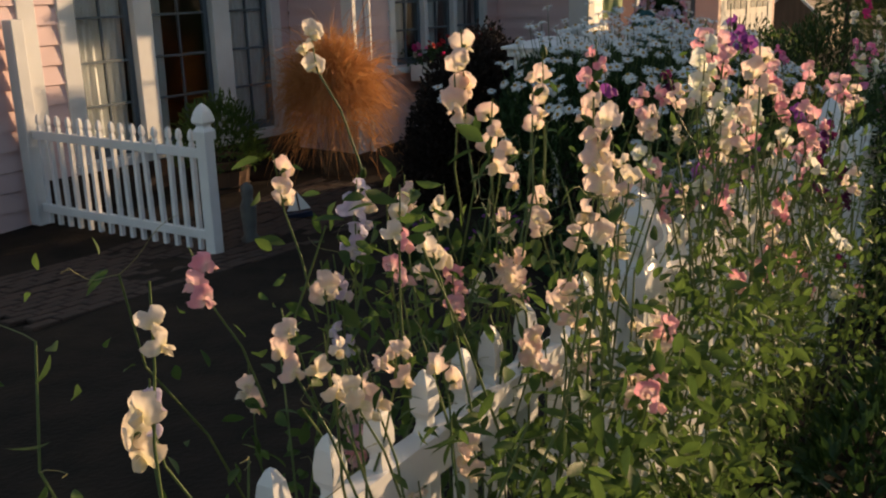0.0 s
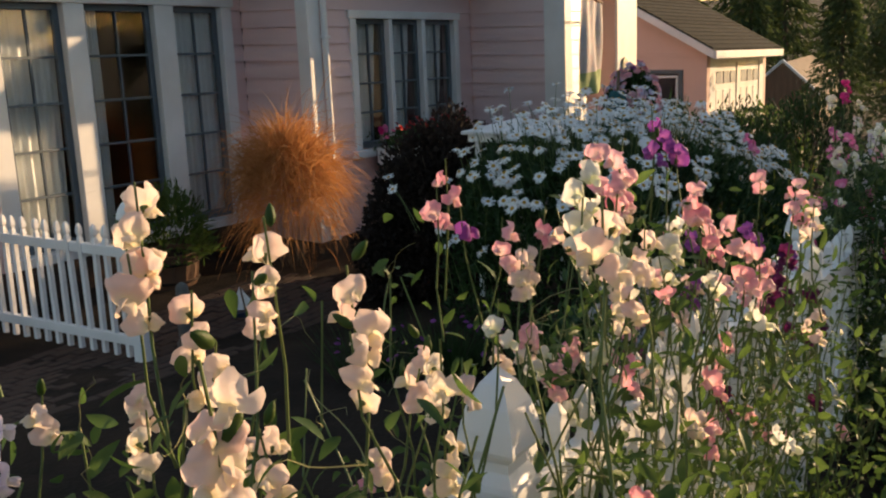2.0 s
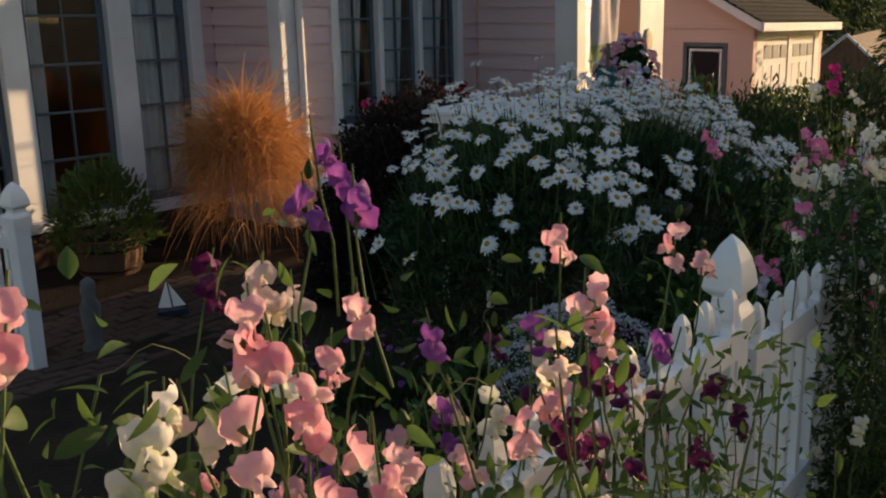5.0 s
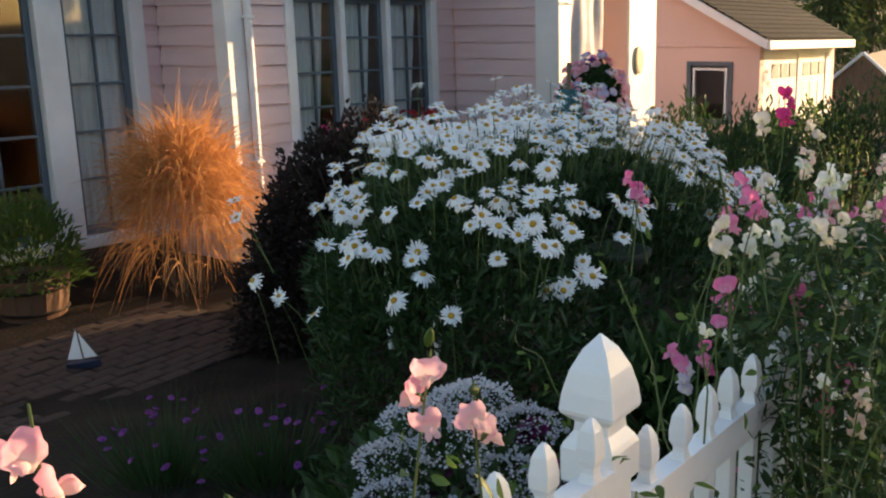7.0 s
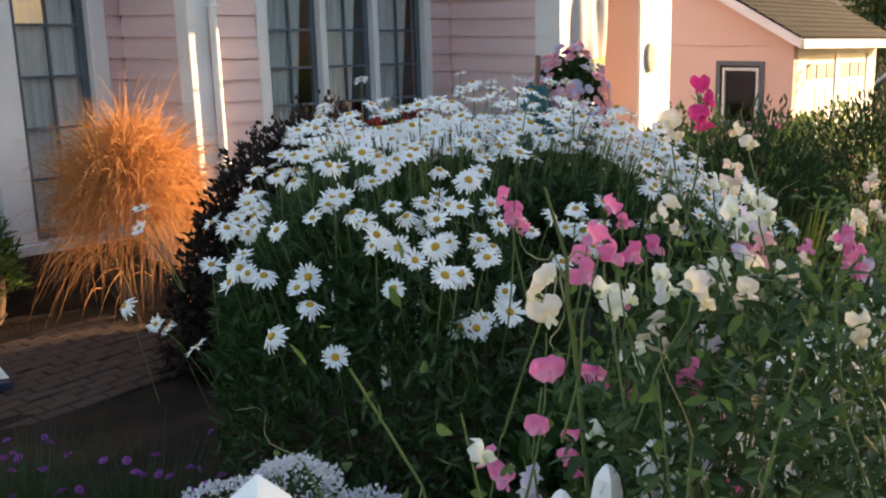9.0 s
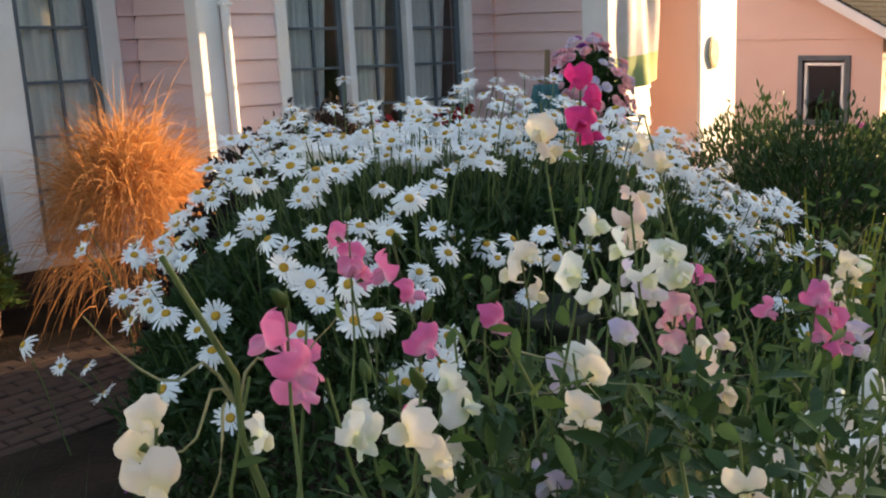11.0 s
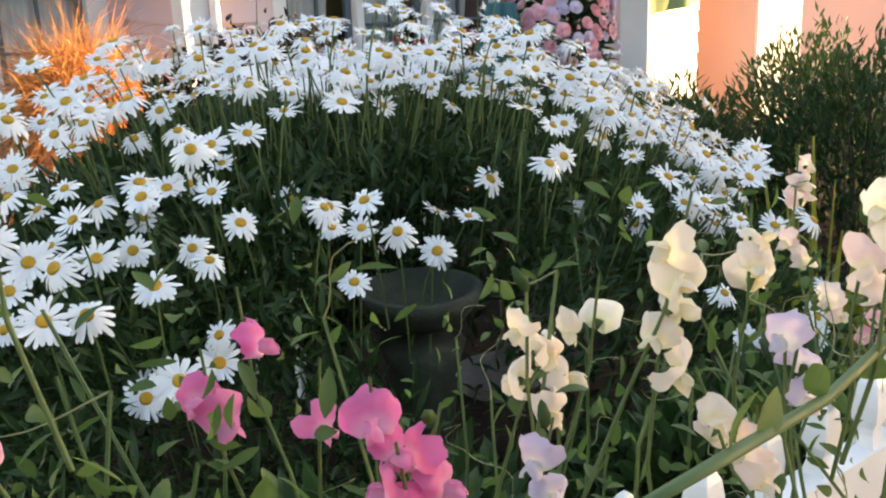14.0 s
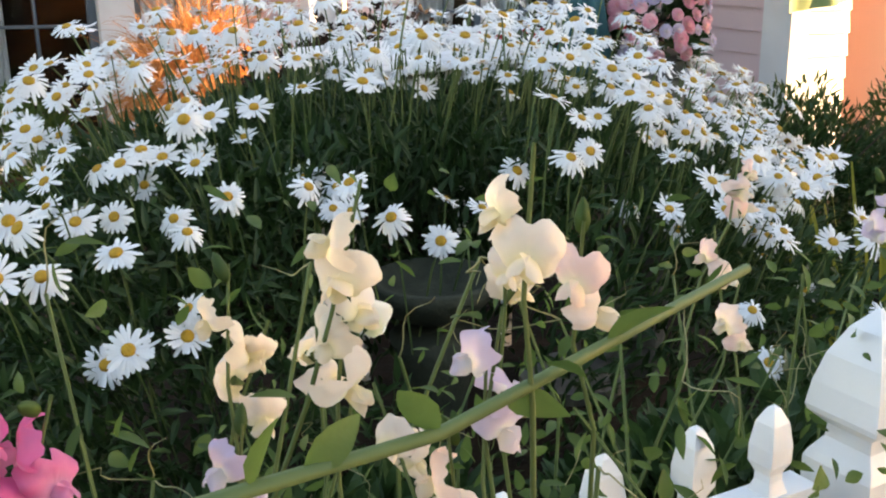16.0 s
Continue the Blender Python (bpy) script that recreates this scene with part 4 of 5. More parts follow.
def daisy_top(x, y):
    """Height of the flower surface over the clump."""
    ex = min(1.0, max(0.0, (x - left_edge(y)) / (0.75 + 0.4 * max(0.0, y - 3.0))))
    ey = min(1.0, max(0.0, min((y - daisy_front(x)) / 0.72, (4.6 - y) / 0.5)))
    m = min(ex, ey)
    er = min(1.0, max(0.0, (right_edge(y) - x) / 1.0))
    return min(0.18 + 0.62 * (1 - (1 - m) ** 2), 0.36 + 0.05 * (y - 2.0) + 0.44 * er ** 1.2)


def right_edge(y):
    return min(9.7, 8.68 + (y - 2.0) * 0.72)


def left_edge(y):
    return 6.15 + max(0.0, y - 3.1) * 0.85


KNOWN = [(6.37, 3.52, 0.09), (6.12, 3.42, 0.26), (6.59, 2.21, 0.27), (6.30, 2.62, 0.35), (7.41, 2.22, 0.48), (7.50, 2.20, 0.45), (7.36, 2.16, 0.40), (6.74, 2.13, 0.37), (6.73, 2.13, 0.31), (6.56, 2.56, 0.51), (6.62, 2.13, 0.30), (6.56, 2.12, 0.29), (7.08, 2.12, 0.40), (7.96, 2.97, 0.86), (8.08, 2.92, 0.84), (7.72, 2.88, 0.71), (8.23, 2.85, 0.86), (8.10, 2.15, 0.31), (8.40, 1.95, 0.45), (6.57, 2.75, 0.66), (6.40, 2.87, 0.56), (6.73, 4.17, 0.35), (6.80, 4.25, 0.42), (7.67, 2.30, 0.50), (6.20, 3.35, 0.18), (6.26, 3.2, 0.1)]

KNOWN_SIDE = [(6.56, 2.7, 0.67), (6.6, 2.5, 0.65), (6.51, 2.6, 0.63), (6.67, 2.5, 0.6), (6.77, 2.5, 0.63), (6.55, 2.5, 0.53), (6.57, 2.3, 0.54), (6.65, 2.3, 0.54), (6.76, 2.25, 0.53), (6.77, 2.2, 0.51), (6.6, 2.1, 0.52), (6.38, 2.1, 0.51), (6.46, 2.1, 0.5), (6.45, 2.35, 0.55), (6.36, 2.2, 0.55), (6.77, 2.5, 0.55), (6.94, 2.6, 0.58), (7.09, 2.7, 0.59), (7.17, 2.5, 0.51), (7.21, 2.4, 0.5), (7.15, 2.3, 0.48), (6.57, 2.6, 0.59), (6.58, 2.0, 0.36)]


def daisy_clump(x0, x1, y0, y1, count, known, n_leaf, label, gap=0.066):
    """White daisy heads over a leafy mound; each head is a part."""
    cx, cy = (x0 + x1) / 2, (y0 + y1) / 2
    clump = thing("daisy_clump", (cx, cy, ground_z(cx, cy)), label, "daisies", "daisy clumps")
    O = Vector(clump.location)
    heads = [Vector(k) for k in known]
    for _ in range(count * 40):
        if len(heads) >= count:
            break
        x, y = rng.uniform(x0, x1), rng.uniform(y0, y1)
        if x < left_edge(y) or (y > 3.35 and rng.uniform() < 0.45) or x > right_edge(y) or (x > 8.0 and y > 3.3 and rng.uniform() < 0.5) or math.hypot(x - 7.42, y - 2.25) < 0.24 or (y < daisy_front(x) + 0.22 + 0.12 * math.sin(x * 5) and rng.uniform() < 0.7) or (x < 7.3 and y < 2.75 and rng.uniform() < 0.75) or (x < 7.8 and daisy_top(x, y) < 0.42 and rng.uniform() < 0.8) or math.hypot(x - 8.6, y - 3.25) < 0.16 or (7.85 < x < 8.5 and 3.1 < y < 3.9 and rng.uniform() < 0.65):
            continue
        p = Vector((x, y, daisy_top(x, y) + rng.normal() * 0.05 - (abs(rng.normal()) * 0.11 if x > 8.0 and y < 3.0 else 0.0)))
        if all((p - q).length > gap for q in heads):
            heads.append(p)
    for _ in range(36 if x0 < 7 else 0):
        x, y = rng.uniform(6.42, 7.2), rng.uniform(2.1, 3.4)
        p = Vector((x, y, max(0.47, daisy_top(x, y)) + rng.normal() * 0.05))
        if all((p - q).length > 0.09 for q in heads):
            heads.append(p)
    stem_bm = bmesh.new()
    for p in heads:
        out = Vector(((p.x - 7.7) * 0.40 + rng.normal() * 0.30 - 0.12, (p.y - 3.2) * 0.42 + rng.normal() * 0.32 - 0.12, 1.4 if p.z > 0.6 else 0.85)).normalized()
        q = out.to_track_quat("Z", "Y").to_matrix().to_4x4() @ pose(0, 0, 0, 0, 0, rng.uniform(0, 360))
        s = rng.uniform(0.88, 1.24)
        shared("daisy_head", DAISY[int(rng.integers(0, 4))], clump, Matrix.Translation(p - O) @ q @ Matrix.Diagonal((s, s, s, 1)))
        base = Vector((p.x + (7.7 - p.x) * 0.10 + rng.normal() * 0.04, p.y + (3.2 - p.y) * 0.10 + rng.normal() * 0.04, p.z - rng.uniform(0.28, 0.42)))
        tube(stem_bm, [base - O, base.lerp(p, 0.6) + Vector((0, 0, 0.03)) - O, p - O], 0.003, 0.0022, 4)
    part("stem_tuft", stem_bm, STEM, clump, kind="stuff")
    xx, yy = rng.uniform(x0 + 0.1, x1, n_leaf), rng.uniform(y0, y1, n_leaf)
    keep = np.array([left_edge(b) + 0.1 < a < right_edge(b) + 0.06 and math.hypot(a - 7.40, b - 2.2) > 0.30 for a, b in zip(xx, yy)])
    xx, yy = xx[keep], yy[keep]
    n = len(xx)
    top = np.array([daisy_top(a, b) for a, b in zip(xx, yy)])
    zz = top - 0.23 - np.abs(rng.normal(size=n)) * 0.2
    edge = (xx < 6.8) | (yy < 2.5) | (xx < np.array([left_edge(b) for b in yy]) + 0.5)
    zz = np.where(edge & (rng.uniform(size=n) < 0.5), top - 0.23 - rng.uniform(0, 1, n) * (top - 0.23 + 0.62), zz)
    zz = np.where(~edge & (rng.uniform(size=n) < 0.3), top - 0.25 - rng.uniform(0, 1, n) * 0.75, zz)
    dirs = np.stack([(xx - 7.7) * 0.35, (yy - 3.2) * 0.35, np.full(n, 0.75)], 1) + rng.normal(size=(n, 3)) * 0.45
    leaf_cloud("foliage", np.stack([xx, yy, zz], 1) - np.array(O), dirs, rng.uniform(0.05, 0.09, n), 0.017, LEAF_DEEP, clump, curl=0.25)


daisy_clump(6.15, 7.9, 1.95, 4.0, 225, [k for k in KNOWN + KNOWN_SIDE if k[0] < 7.9], 21000, "large clump of white shasta daisies with yellow centres")
daisy_clump(7.9, 9.75, 1.62, 3.9, 300, [k for k in KNOWN if k[0] >= 7.9], 15000, "dense drift of white shasta daisies beside the border", 0.055)


# ---- sweet peas ----
def blossom_mesh(name, mat, open_=1.0, seed=0):
    """One sweet pea blossom: broad rounded standard, two cupped wings, calyx."""
    r = random.Random(seed)
    bm = bmesh.new()
    ph, ph2 = r.uniform(0, 6), r.uniform(0, 6)
    lean = r.uniform(-0.15, 0.15)
    na, nr, R = 34, 6, 0.0255
    hub = bm.verts.new((0, 0.002, 0.010))
    rows = []
    for i in range(na):
        th = 2 * math.pi * i / na
        edge = R * (0.92 + 0.16 * abs(math.sin(th)) - 0.07 * math.exp(-((th if th < math.pi else th - 2 * math.pi) / 0.22) ** 2) - 0.30 * max(0.0, -math.cos(th)) + 0.07 * math.sin(3 * th + ph2) + 0.05 * math.sin(7 * th + ph))
        row = []
        for j in range(1, nr + 1):
            q = j / nr
            d = edge * math.sin(q * 1.45) / math.sin(1.45)
            side = math.sin(th) ** 2
            x = d * math.sin(th) * (1.04 - 0.12 * side * q * open_)
            z = 0.012 + d * math.cos(th) + lean * x
            y = 0.002 + (0.004 + 0.014 * open_ * side + 0.005 * max(0.0, math.cos(th))) * q ** 2.2 - 0.004 * math.sin(q * math.pi) + 0.0052 * q ** 2.2 * math.sin(4 * th + ph) + 0.0032 * q ** 3 * math.sin(9 * th + ph2)
            row.append(bm.verts.new((x, y, z)))
        rows.append(row)
    for a, b in zip(rows, rows[1:] + rows[:1]):
        bm.faces.new((hub, a[0], b[0]))
        for j in range(nr - 1):
            bm.faces.new((a[j], a[j + 1], b[j + 1], b[j]))
    for sg_ in (-1, 1):
        spread = 0.12 + 0.36 * open_ + r.uniform(-0.08, 0.16)
        hub = bm.verts.new((sg_ * 0.0105 * spread + sg_ * 0.003, -0.0125, 0.0065))
        rows = []
        for i in range(12):
            th = 2 * math.pi * i / 12
            row = []
            for q in (0.4, 0.72, 1.0):
                u = 0.0112 * q * math.sin(th) * (1.0 + 0.16 * math.cos(th) + 0.16 * math.sin(3 * th + ph2))
                v = 0.0118 * q * math.cos(th) * (1.0 + 0.14 * math.sin(2 * th + ph))
                cup = 0.0065 * q * q + 0.0026 * q ** 3 * math.sin(3 * th + ph * sg_) + 0.0012 * q ** 3 * math.sin(7 * th + ph2)
                x = sg_ * (0.003 + 0.0105 * spread + v * (0.35 + 0.6 * spread) - cup * 0.75)
                row.append(bm.verts.new((x, -0.0125 + u * 0.95 + cup * 0.55, 0.0065 - v * 0.72 * sg_ * sg_ + u * 0.25)))
            rows.append(row)
        for a, b in zip(rows, rows[1:] + rows[:1]):
            bm.faces.new((hub, a[0], b[0]))
            for j in range(2):
                bm.faces.new((a[j], a[j + 1], b[j + 1], b[j]))
    ring = [bm.verts.new((0.0055 * math.cos(k * math.pi / 3), 0.005 + 0.0055 * math.sin(k * math.pi / 3), 0.008)) for k in range(6)]
    tip = bm.verts.new((0, 0.012, -0.008))
    for k in range(6):
        bm.faces.new((ring[k], ring[(k + 1) % 6], tip)).material_index = 1
    return mesh_of(bm, name, [mat, STEM])


COL = dict(c=P_CREAM, p=P_PEACH, k=P_PINK, r=P_ROSE, m=P_MAGENTA, u=P_PURPLE, d=P_PLUM, l=P_LAV, w=P_WHITE)
BLOSSOM = {k: [blossom_mesh("blossom", m, o, i) for i, o in enumerate((0.7, 0.3, 1.2, 1.0, 0.5))] for k, m in COL.items()}


def bud_mesh():
    bm = lathe([(0.001, 0.0), (0.005, 0.004), (0.0065, 0.012), (0.004, 0.022), (0.0008, 0.027)], 6)
    return mesh_of(bm, "bud", [LEAF])


BUD = bud_mesh()


def stem_mesh(seed):
    r = random.Random(seed)
    bm = bmesh.new()
    bx, by = r.uniform(-0.05, 0.05), r.uniform(-0.05, 0.05)
    tube(bm, [(bx, by, -0.24), (bx * 0.5 + 0.01, by * 0.5, -0.13), (bx * 0.1, by * 0.1, -0.05), (0, 0, 0.05)], 0.0024, 0.0014, 5)
    return mesh_of(bm, "flower_stem", [STEM])


PEDUNCLE = [stem_mesh(i) for i in range(6)]


def spike(parent, at, colour, count=4, size=1.0):
    """A sweet pea flower stem with its blossoms as sub-parts."""
    at = Vector(at)
    s = shared("flower_stem", PEDUNCLE[int(rng.integers(0, 6))], parent, Matrix.Translation(at - parent.location) @ pose(0, 0, 0, rng.normal() * 7, rng.normal() * 7, rng.uniform(0, 360)))
    inv = s.matrix_basis.to_3x3().inverted().to_4x4()
    face = rng.normal() * 40 - 45
    for i in range(count):
        side = (-1) ** i
        zc = (i - (count - 1) / 2) * 0.028 * size * rng.uniform(0.8, 1.2) - 0.012
        turn = face + side * rng.uniform(10, 95)
        m = Matrix.Translation((0, 0, zc)) @ pose(0, 0, 0, 0, 0, turn) @ pose(0, -0.015 * size, 0, rng.normal() * 20 + 6, rng.normal() * 22, 0)
        k = size * rng.uniform(0.68, 1.0) * (1.0 - 0.08 * (i == count - 1))
        shared("blossom", BLOSSOM[colour][int(rng.integers(0, 5))], s, inv @ m @ Matrix.Diagonal((k, k, k, 1)))
    if rng.uniform() < 0.3:
        shared("bud", BUD, s, inv @ pose(0.004, 0, (count / 2) * 0.036 * size, rng.normal() * 30, rng.normal() * 30, 0))
    return s


def envelope(x):
    return float(np.interp(x, [0.5, 0.9, 1.3, 2.0, 3.0, 3.3, 3.6, 4.0, 4.45, 4.75, 5.15, 5.6, 6.2, 6.8, 7.4, 8.5, 10, 12], [0.85, 1.06, 1.24, 1.22, 1.16, 1.05, 0.90, 0.74, 0.55, 0.35, 0.85, 0.98, 0.90, 0.78, 0.72, 0.72, 0.65, 0.55]))


def vine(x0, x1, n_stem, n_leaf, n_tendril, label, depth=0.26, leaf=1.0):
    """The tangle of one fence bay: climbing stems, paired leaflets and tendrils."""
    xm = (x0 + x1) / 2
    base = ground_z(xm, FY)
    root = thing("sweet_pea_vine", (xm, FY, base), label, "sweet peas", "sweet peas on the fence")
    O = np.array((xm, FY, base))
    bm = bmesh.new()
    nodes = []
    for i in range(n_stem):
        x = rng.uniform(x0, x1)
        y = FY + rng.normal() * depth * 0.45
        g = ground_z(x, y)
        h = max(0.25, envelope(x) - g - rng.uniform(0.02, 0.35))
        pts = [(x, y, g)]
        k = 7
        dx, dy = rng.normal() * 0.03, rng.normal() * 0.02
        for j in range(1, k + 1):
            x += dx + rng.normal() * 0.045
            y += dy + rng.normal() * 0.035
            y = min(max(y, FY - depth * 1.25), FY + depth * 1.5)
            pts.append((x, y, g + h * j / k))
            nodes.append((x, y, g + h * j / k))
        tube(bm, [Vector(p) - Vector(O) for p in pts], 0.0042, 0.002, 5)
    part("stem_tangle", bm, STEM, root, kind="stuff")
    nodes = np.array(nodes)
    nodes = nodes[np.argsort(nodes[:, 2] - np.array([envelope(q) for q in nodes[:, 0]]))]
    k = (len(nodes) * rng.uniform(0, 1, n_leaf) ** 1.35).astype(int)
    p = nodes[k] + rng.normal(size=(n_leaf, 3)) * [0.06, 0.06, 0.07]
    d = rng.normal(size=(n_leaf, 3)) + [-0.2, -0.4, 0.35]
    bare = ((np.abs(p[:, 0] - 2.12) < 0.26) & (p[:, 2] > 0.78)) | ((p[:, 0] > 3.45) & (p[:, 0] < 4.7) & (p[:, 2] > 1.0))
    bare |= (p[:, 0] < 1.25) & (rng.uniform(size=n_leaf) < 0.6)
    p, d = p[~bare], d[~bare]
    n_leaf = len(p)
    leaf_cloud("foliage", p - O, d, leaf * rng.uniform(0.028, 0.06, n_leaf), leaf * rng.uniform(0.011, 0.024, n_leaf), LEAF, root, fine=True)
    bm = bmesh.new()
    for i in range(n_tendril):
        c = Vector(nodes[rng.integers(0, len(nodes))]) - Vector(O)
        dv = Vector(rng.normal(size=3) + [-0.2, -0.5, 0.7]).normalized()
        sd = dv.cross(Vector((0.2, 0.9, 0.3))).normalized()
        ln, cr, tw = rng.uniform(0.05, 0.14), rng.uniform(0.006, 0.02), rng.uniform(3, 8)
        tube(bm, [c + dv * ln * q + sd * cr * math.sin(tw * q * q) + dv.cross(sd) * cr * q * math.cos(tw * q) for q in np.linspace(0, 1, 8)], 0.0011, 0.0005, 3)
    part("tendril_tuft", bm, STEM_DRY, root, kind="stuff")
    return root


VINES = [
    vine(1.0, 2.3, 46, 3900, 200, "sweet pea vine with cream and peach blossoms on the fence", leaf=0.95),
    vine(2.3, 4.55, 80, 6000, 300, "sweet pea vine with pink, white and purple blossoms", leaf=0.9),
    vine(5.2, 7.1, 90, 7500, 380, "sweet pea vine with rose, cream and lavender blossoms", leaf=0.66),
    vine(7.3, 9.6, 40, 1700, 90, "sweet pea vine with white and pink blossoms"),
    vine(9.7, 12.2, 40, 1700, 60, "sweet pea vine with white and pink blossoms"),
]


n = 1700
O = np.array(VINES[0].location)
p = np.stack([rng.uniform(1.15, 2.5, n), rng.uniform(0.52, 0.76, n), 0.1 + 0.8 * rng.uniform(0, 1, n) ** 1.4], 1)
leaf_cloud("foliage", p - O, rng.normal(size=(n, 3)) + [0.1, -0.5, 0.3], rng.uniform(0.03, 0.06, n), rng.uniform(0.013, 0.026, n), LEAF, VINES[0], fine=True)
n = 6500
O = np.array(VINES[2].location)
xx = np.where(rng.uniform(size=n) < 0.68, rng.uniform(5.25, 5.80, n), rng.uniform(6.25, 6.85, n))
yy = FY + rng.uniform(-0.30, 0.10, n)
gz = np.array([ground_z(a, b) for a, b in zip(xx, yy)])
ez = np.array([envelope(a) for a in xx]) - 0.10 - 0.20 * np.clip((xx - 5.9) / 0.6, 0, 1)
p = np.stack([xx, yy, gz + (ez - gz) * rng.uniform(0.05, 1, n) ** 0.7], 1)
leaf_cloud("foliage", p - O, rng.normal(size=(n, 3)) + [-0.2, -0.3, 0.3], rng.uniform(0.025, 0.055, n), rng.uniform(0.008, 0.018, n), LEAF_DEEP, VINES[2], fine=True)


def vine_at(x):
    return VINES[0 if x < 2.3 else 1 if x < 4.75 else 2 if x < 7.25 else 3 if x < 9.65 else 4]


NEAR_C = ("c", 2, 4, (0.75, 0.85, 1.19), (0.73, 0.85, 1.07), (1.52, 1.22, 1.40), (1.12, 0.85, 0.94), (2.00, 0.85, 1.06), (1.96, 0.80, 0.97), (1.86, 0.78, 0.90), (1.06, 0.86, 1.02))
NEAR_P = ("p", 2, 4, (1.75, 0.47, 1.36), (1.57, 0.93, 1.38), (1.56, 0.94, 1.31), (1.64, 0.81, 1.34), (1.62, 0.82, 1.28), (1.59, 0.89, 1.26), (1.60, 0.87, 1.20), (1.69, 0.74, 1.28), (1.67, 0.73, 1.21), (1.29, 0.56, 1.33), (1.28, 0.55, 1.28), (1.30, 0.56, 1.22), (2.33, 0.65, 1.20), (2.30, 0.66, 1.15), (1.60, 0.85, 1.00), (1.22, 0.85, 0.97), (1.90, 0.80, 1.12), (2.06, 0.83, 1.04))
NEAR_L = ("l", 2, 4, (1.47, 1.10, 1.13), (1.44, 1.08, 1.06), (1.40, 1.10, 1.00), (0.86, 1.00, 1.00), (1.36, 1.06, 0.92))
NEAR_K = ("k", 2, 4, (2.35, 1.02, 1.29), (2.33, 1.03, 1.24), (2.56, 0.83, 1.30), (2.45, 0.74, 1.32), (2.47, 0.75, 1.27), (2.56, 0.78, 1.26), (2.76, 0.71, 1.21), (2.65, 0.60, 1.17), (2.79, 0.59, 1.10), (2.76, 0.61, 1.06), (2.54, 0.69, 1.10), (3.45, 0.77, 1.13), (3.30, 0.65, 1.10), (3.32, 0.64, 1.05), (3.96, 0.80, 1.01), (4.00, 0.76, 0.97), (2.78, 0.70, 1.19), (3.00, 0.72, 0.98), (3.20, 0.68, 0.95), (3.40, 0.75, 0.90), (3.60, 0.80, 0.74))
NEAR_W = ("w", 2, 4, (2.30, 0.74, 1.31), (2.31, 0.75, 1.25), (2.64, 0.72, 1.15), (2.62, 0.72, 1.10), (2.18, 0.83, 1.10), (2.46, 0.78, 0.99), (2.44, 0.75, 1.19), (2.90, 0.90, 1.05))
NEAR_U = ("u", 1, 3, (3.09, 0.92, 1.31), (3.10, 0.87, 1.25), (3.05, 0.90, 1.25), (3.12, 0.90, 1.27), (3.42, 0.80, 1.00), (2.36, 1.0, 1.21), (3.90, 0.80, 0.82), (3.30, 0.90, 1.00), (3.70, 0.85, 0.92))
NEAR_D = ("d", 2, 4, (3.43, 0.69, 0.95), (3.74, 0.80, 0.80), (3.54, 0.76, 0.76), (3.90, 0.80, 0.70), (4.10, 0.78, 0.66), (4.29, 0.82, 0.60), (4.05, 0.76, 0.55), (4.35, 0.80, 0.50), (3.36, 0.70, 0.88), (3.66, 0.74, 0.68))
FAR_R = ("r", 1, 3, (5.52, 1.01, 0.98), (5.54, 1.00, 0.91), (5.50, 1.00, 0.83), (5.36, 0.98, 0.93), (5.45, 0.97, 0.69), (5.59, 0.86, 0.62), (5.47, 0.85, 0.72), (5.83, 1.46, 0.90), (5.82, 1.44, 0.86), (6.22, 1.06, 0.82), (6.18, 1.06, 0.775), (6.22, 0.94, 0.79), (6.21, 0.85, 0.81), (5.48, 0.86, 0.74), (5.69, 0.88, 0.58), (5.73, 0.88, 0.49), (6.22, 0.83, 0.755), (6.25, 0.84, 0.77), (5.28, 0.90, 0.99), (5.13, 0.90, 0.84), (5.10, 0.90, 0.77), (5.70, 1.05, 0.88))
FAR_C = ("c", 2, 4, (6.50, 0.60, 0.96), (6.46, 0.76, 0.91), (6.46, 0.78, 0.84), (6.41, 0.89, 0.82), (6.43, 0.90, 0.77), (5.78, 1.05, 0.93), (6.52, 0.96, 0.75), (5.55, 0.79, 0.88), (5.90, 1.11, 1.08), (5.99, 0.99, 1.06), (6.62, 0.80, 0.86), (6.48, 0.74, 0.76), (5.30, 0.76, 0.94), (5.16, 0.92, 0.94))
FAR_P = ("p", 2, 4, (7.20, 1.10, 0.78), (7.12, 1.05, 0.70), (6.60, 0.68, 0.88), (6.52, 0.72, 0.72), (5.95, 1.00, 0.97), (7.05, 0.95, 0.66), (5.25, 0.64, 0.61), (5.30, 0.66, 0.52))
FAR_W = ("w", 1, 3, (5.92, 0.93, 0.95), (5.94, 0.92, 0.92), (5.41, 0.95, 0.87), (5.51, 0.92, 0.88), (5.82, 0.98, 0.99), (4.90, 0.86, 0.81), (5.79, 0.91, 0.90), (5.75, 0.86, 0.98), (5.63, 0.85, 0.98), (5.33, 0.90, 0.90), (5.21, 0.88, 0.94), (5.72, 0.92, 0.84), (5.95, 0.90, 0.80), (6.55, 0.93, 0.78))
FAR_L = ("l", 1, 3, (6.54, 0.70, 0.82), (6.54, 0.71, 0.78), (5.84, 0.91, 0.92), (5.79, 0.91, 0.87), (5.72, 0.95, 0.82), (5.62, 0.88, 0.76), (6.40, 0.86, 0.70))
FAR_M = ("m", 4, 5, (5.91, 1.05, 1.125))
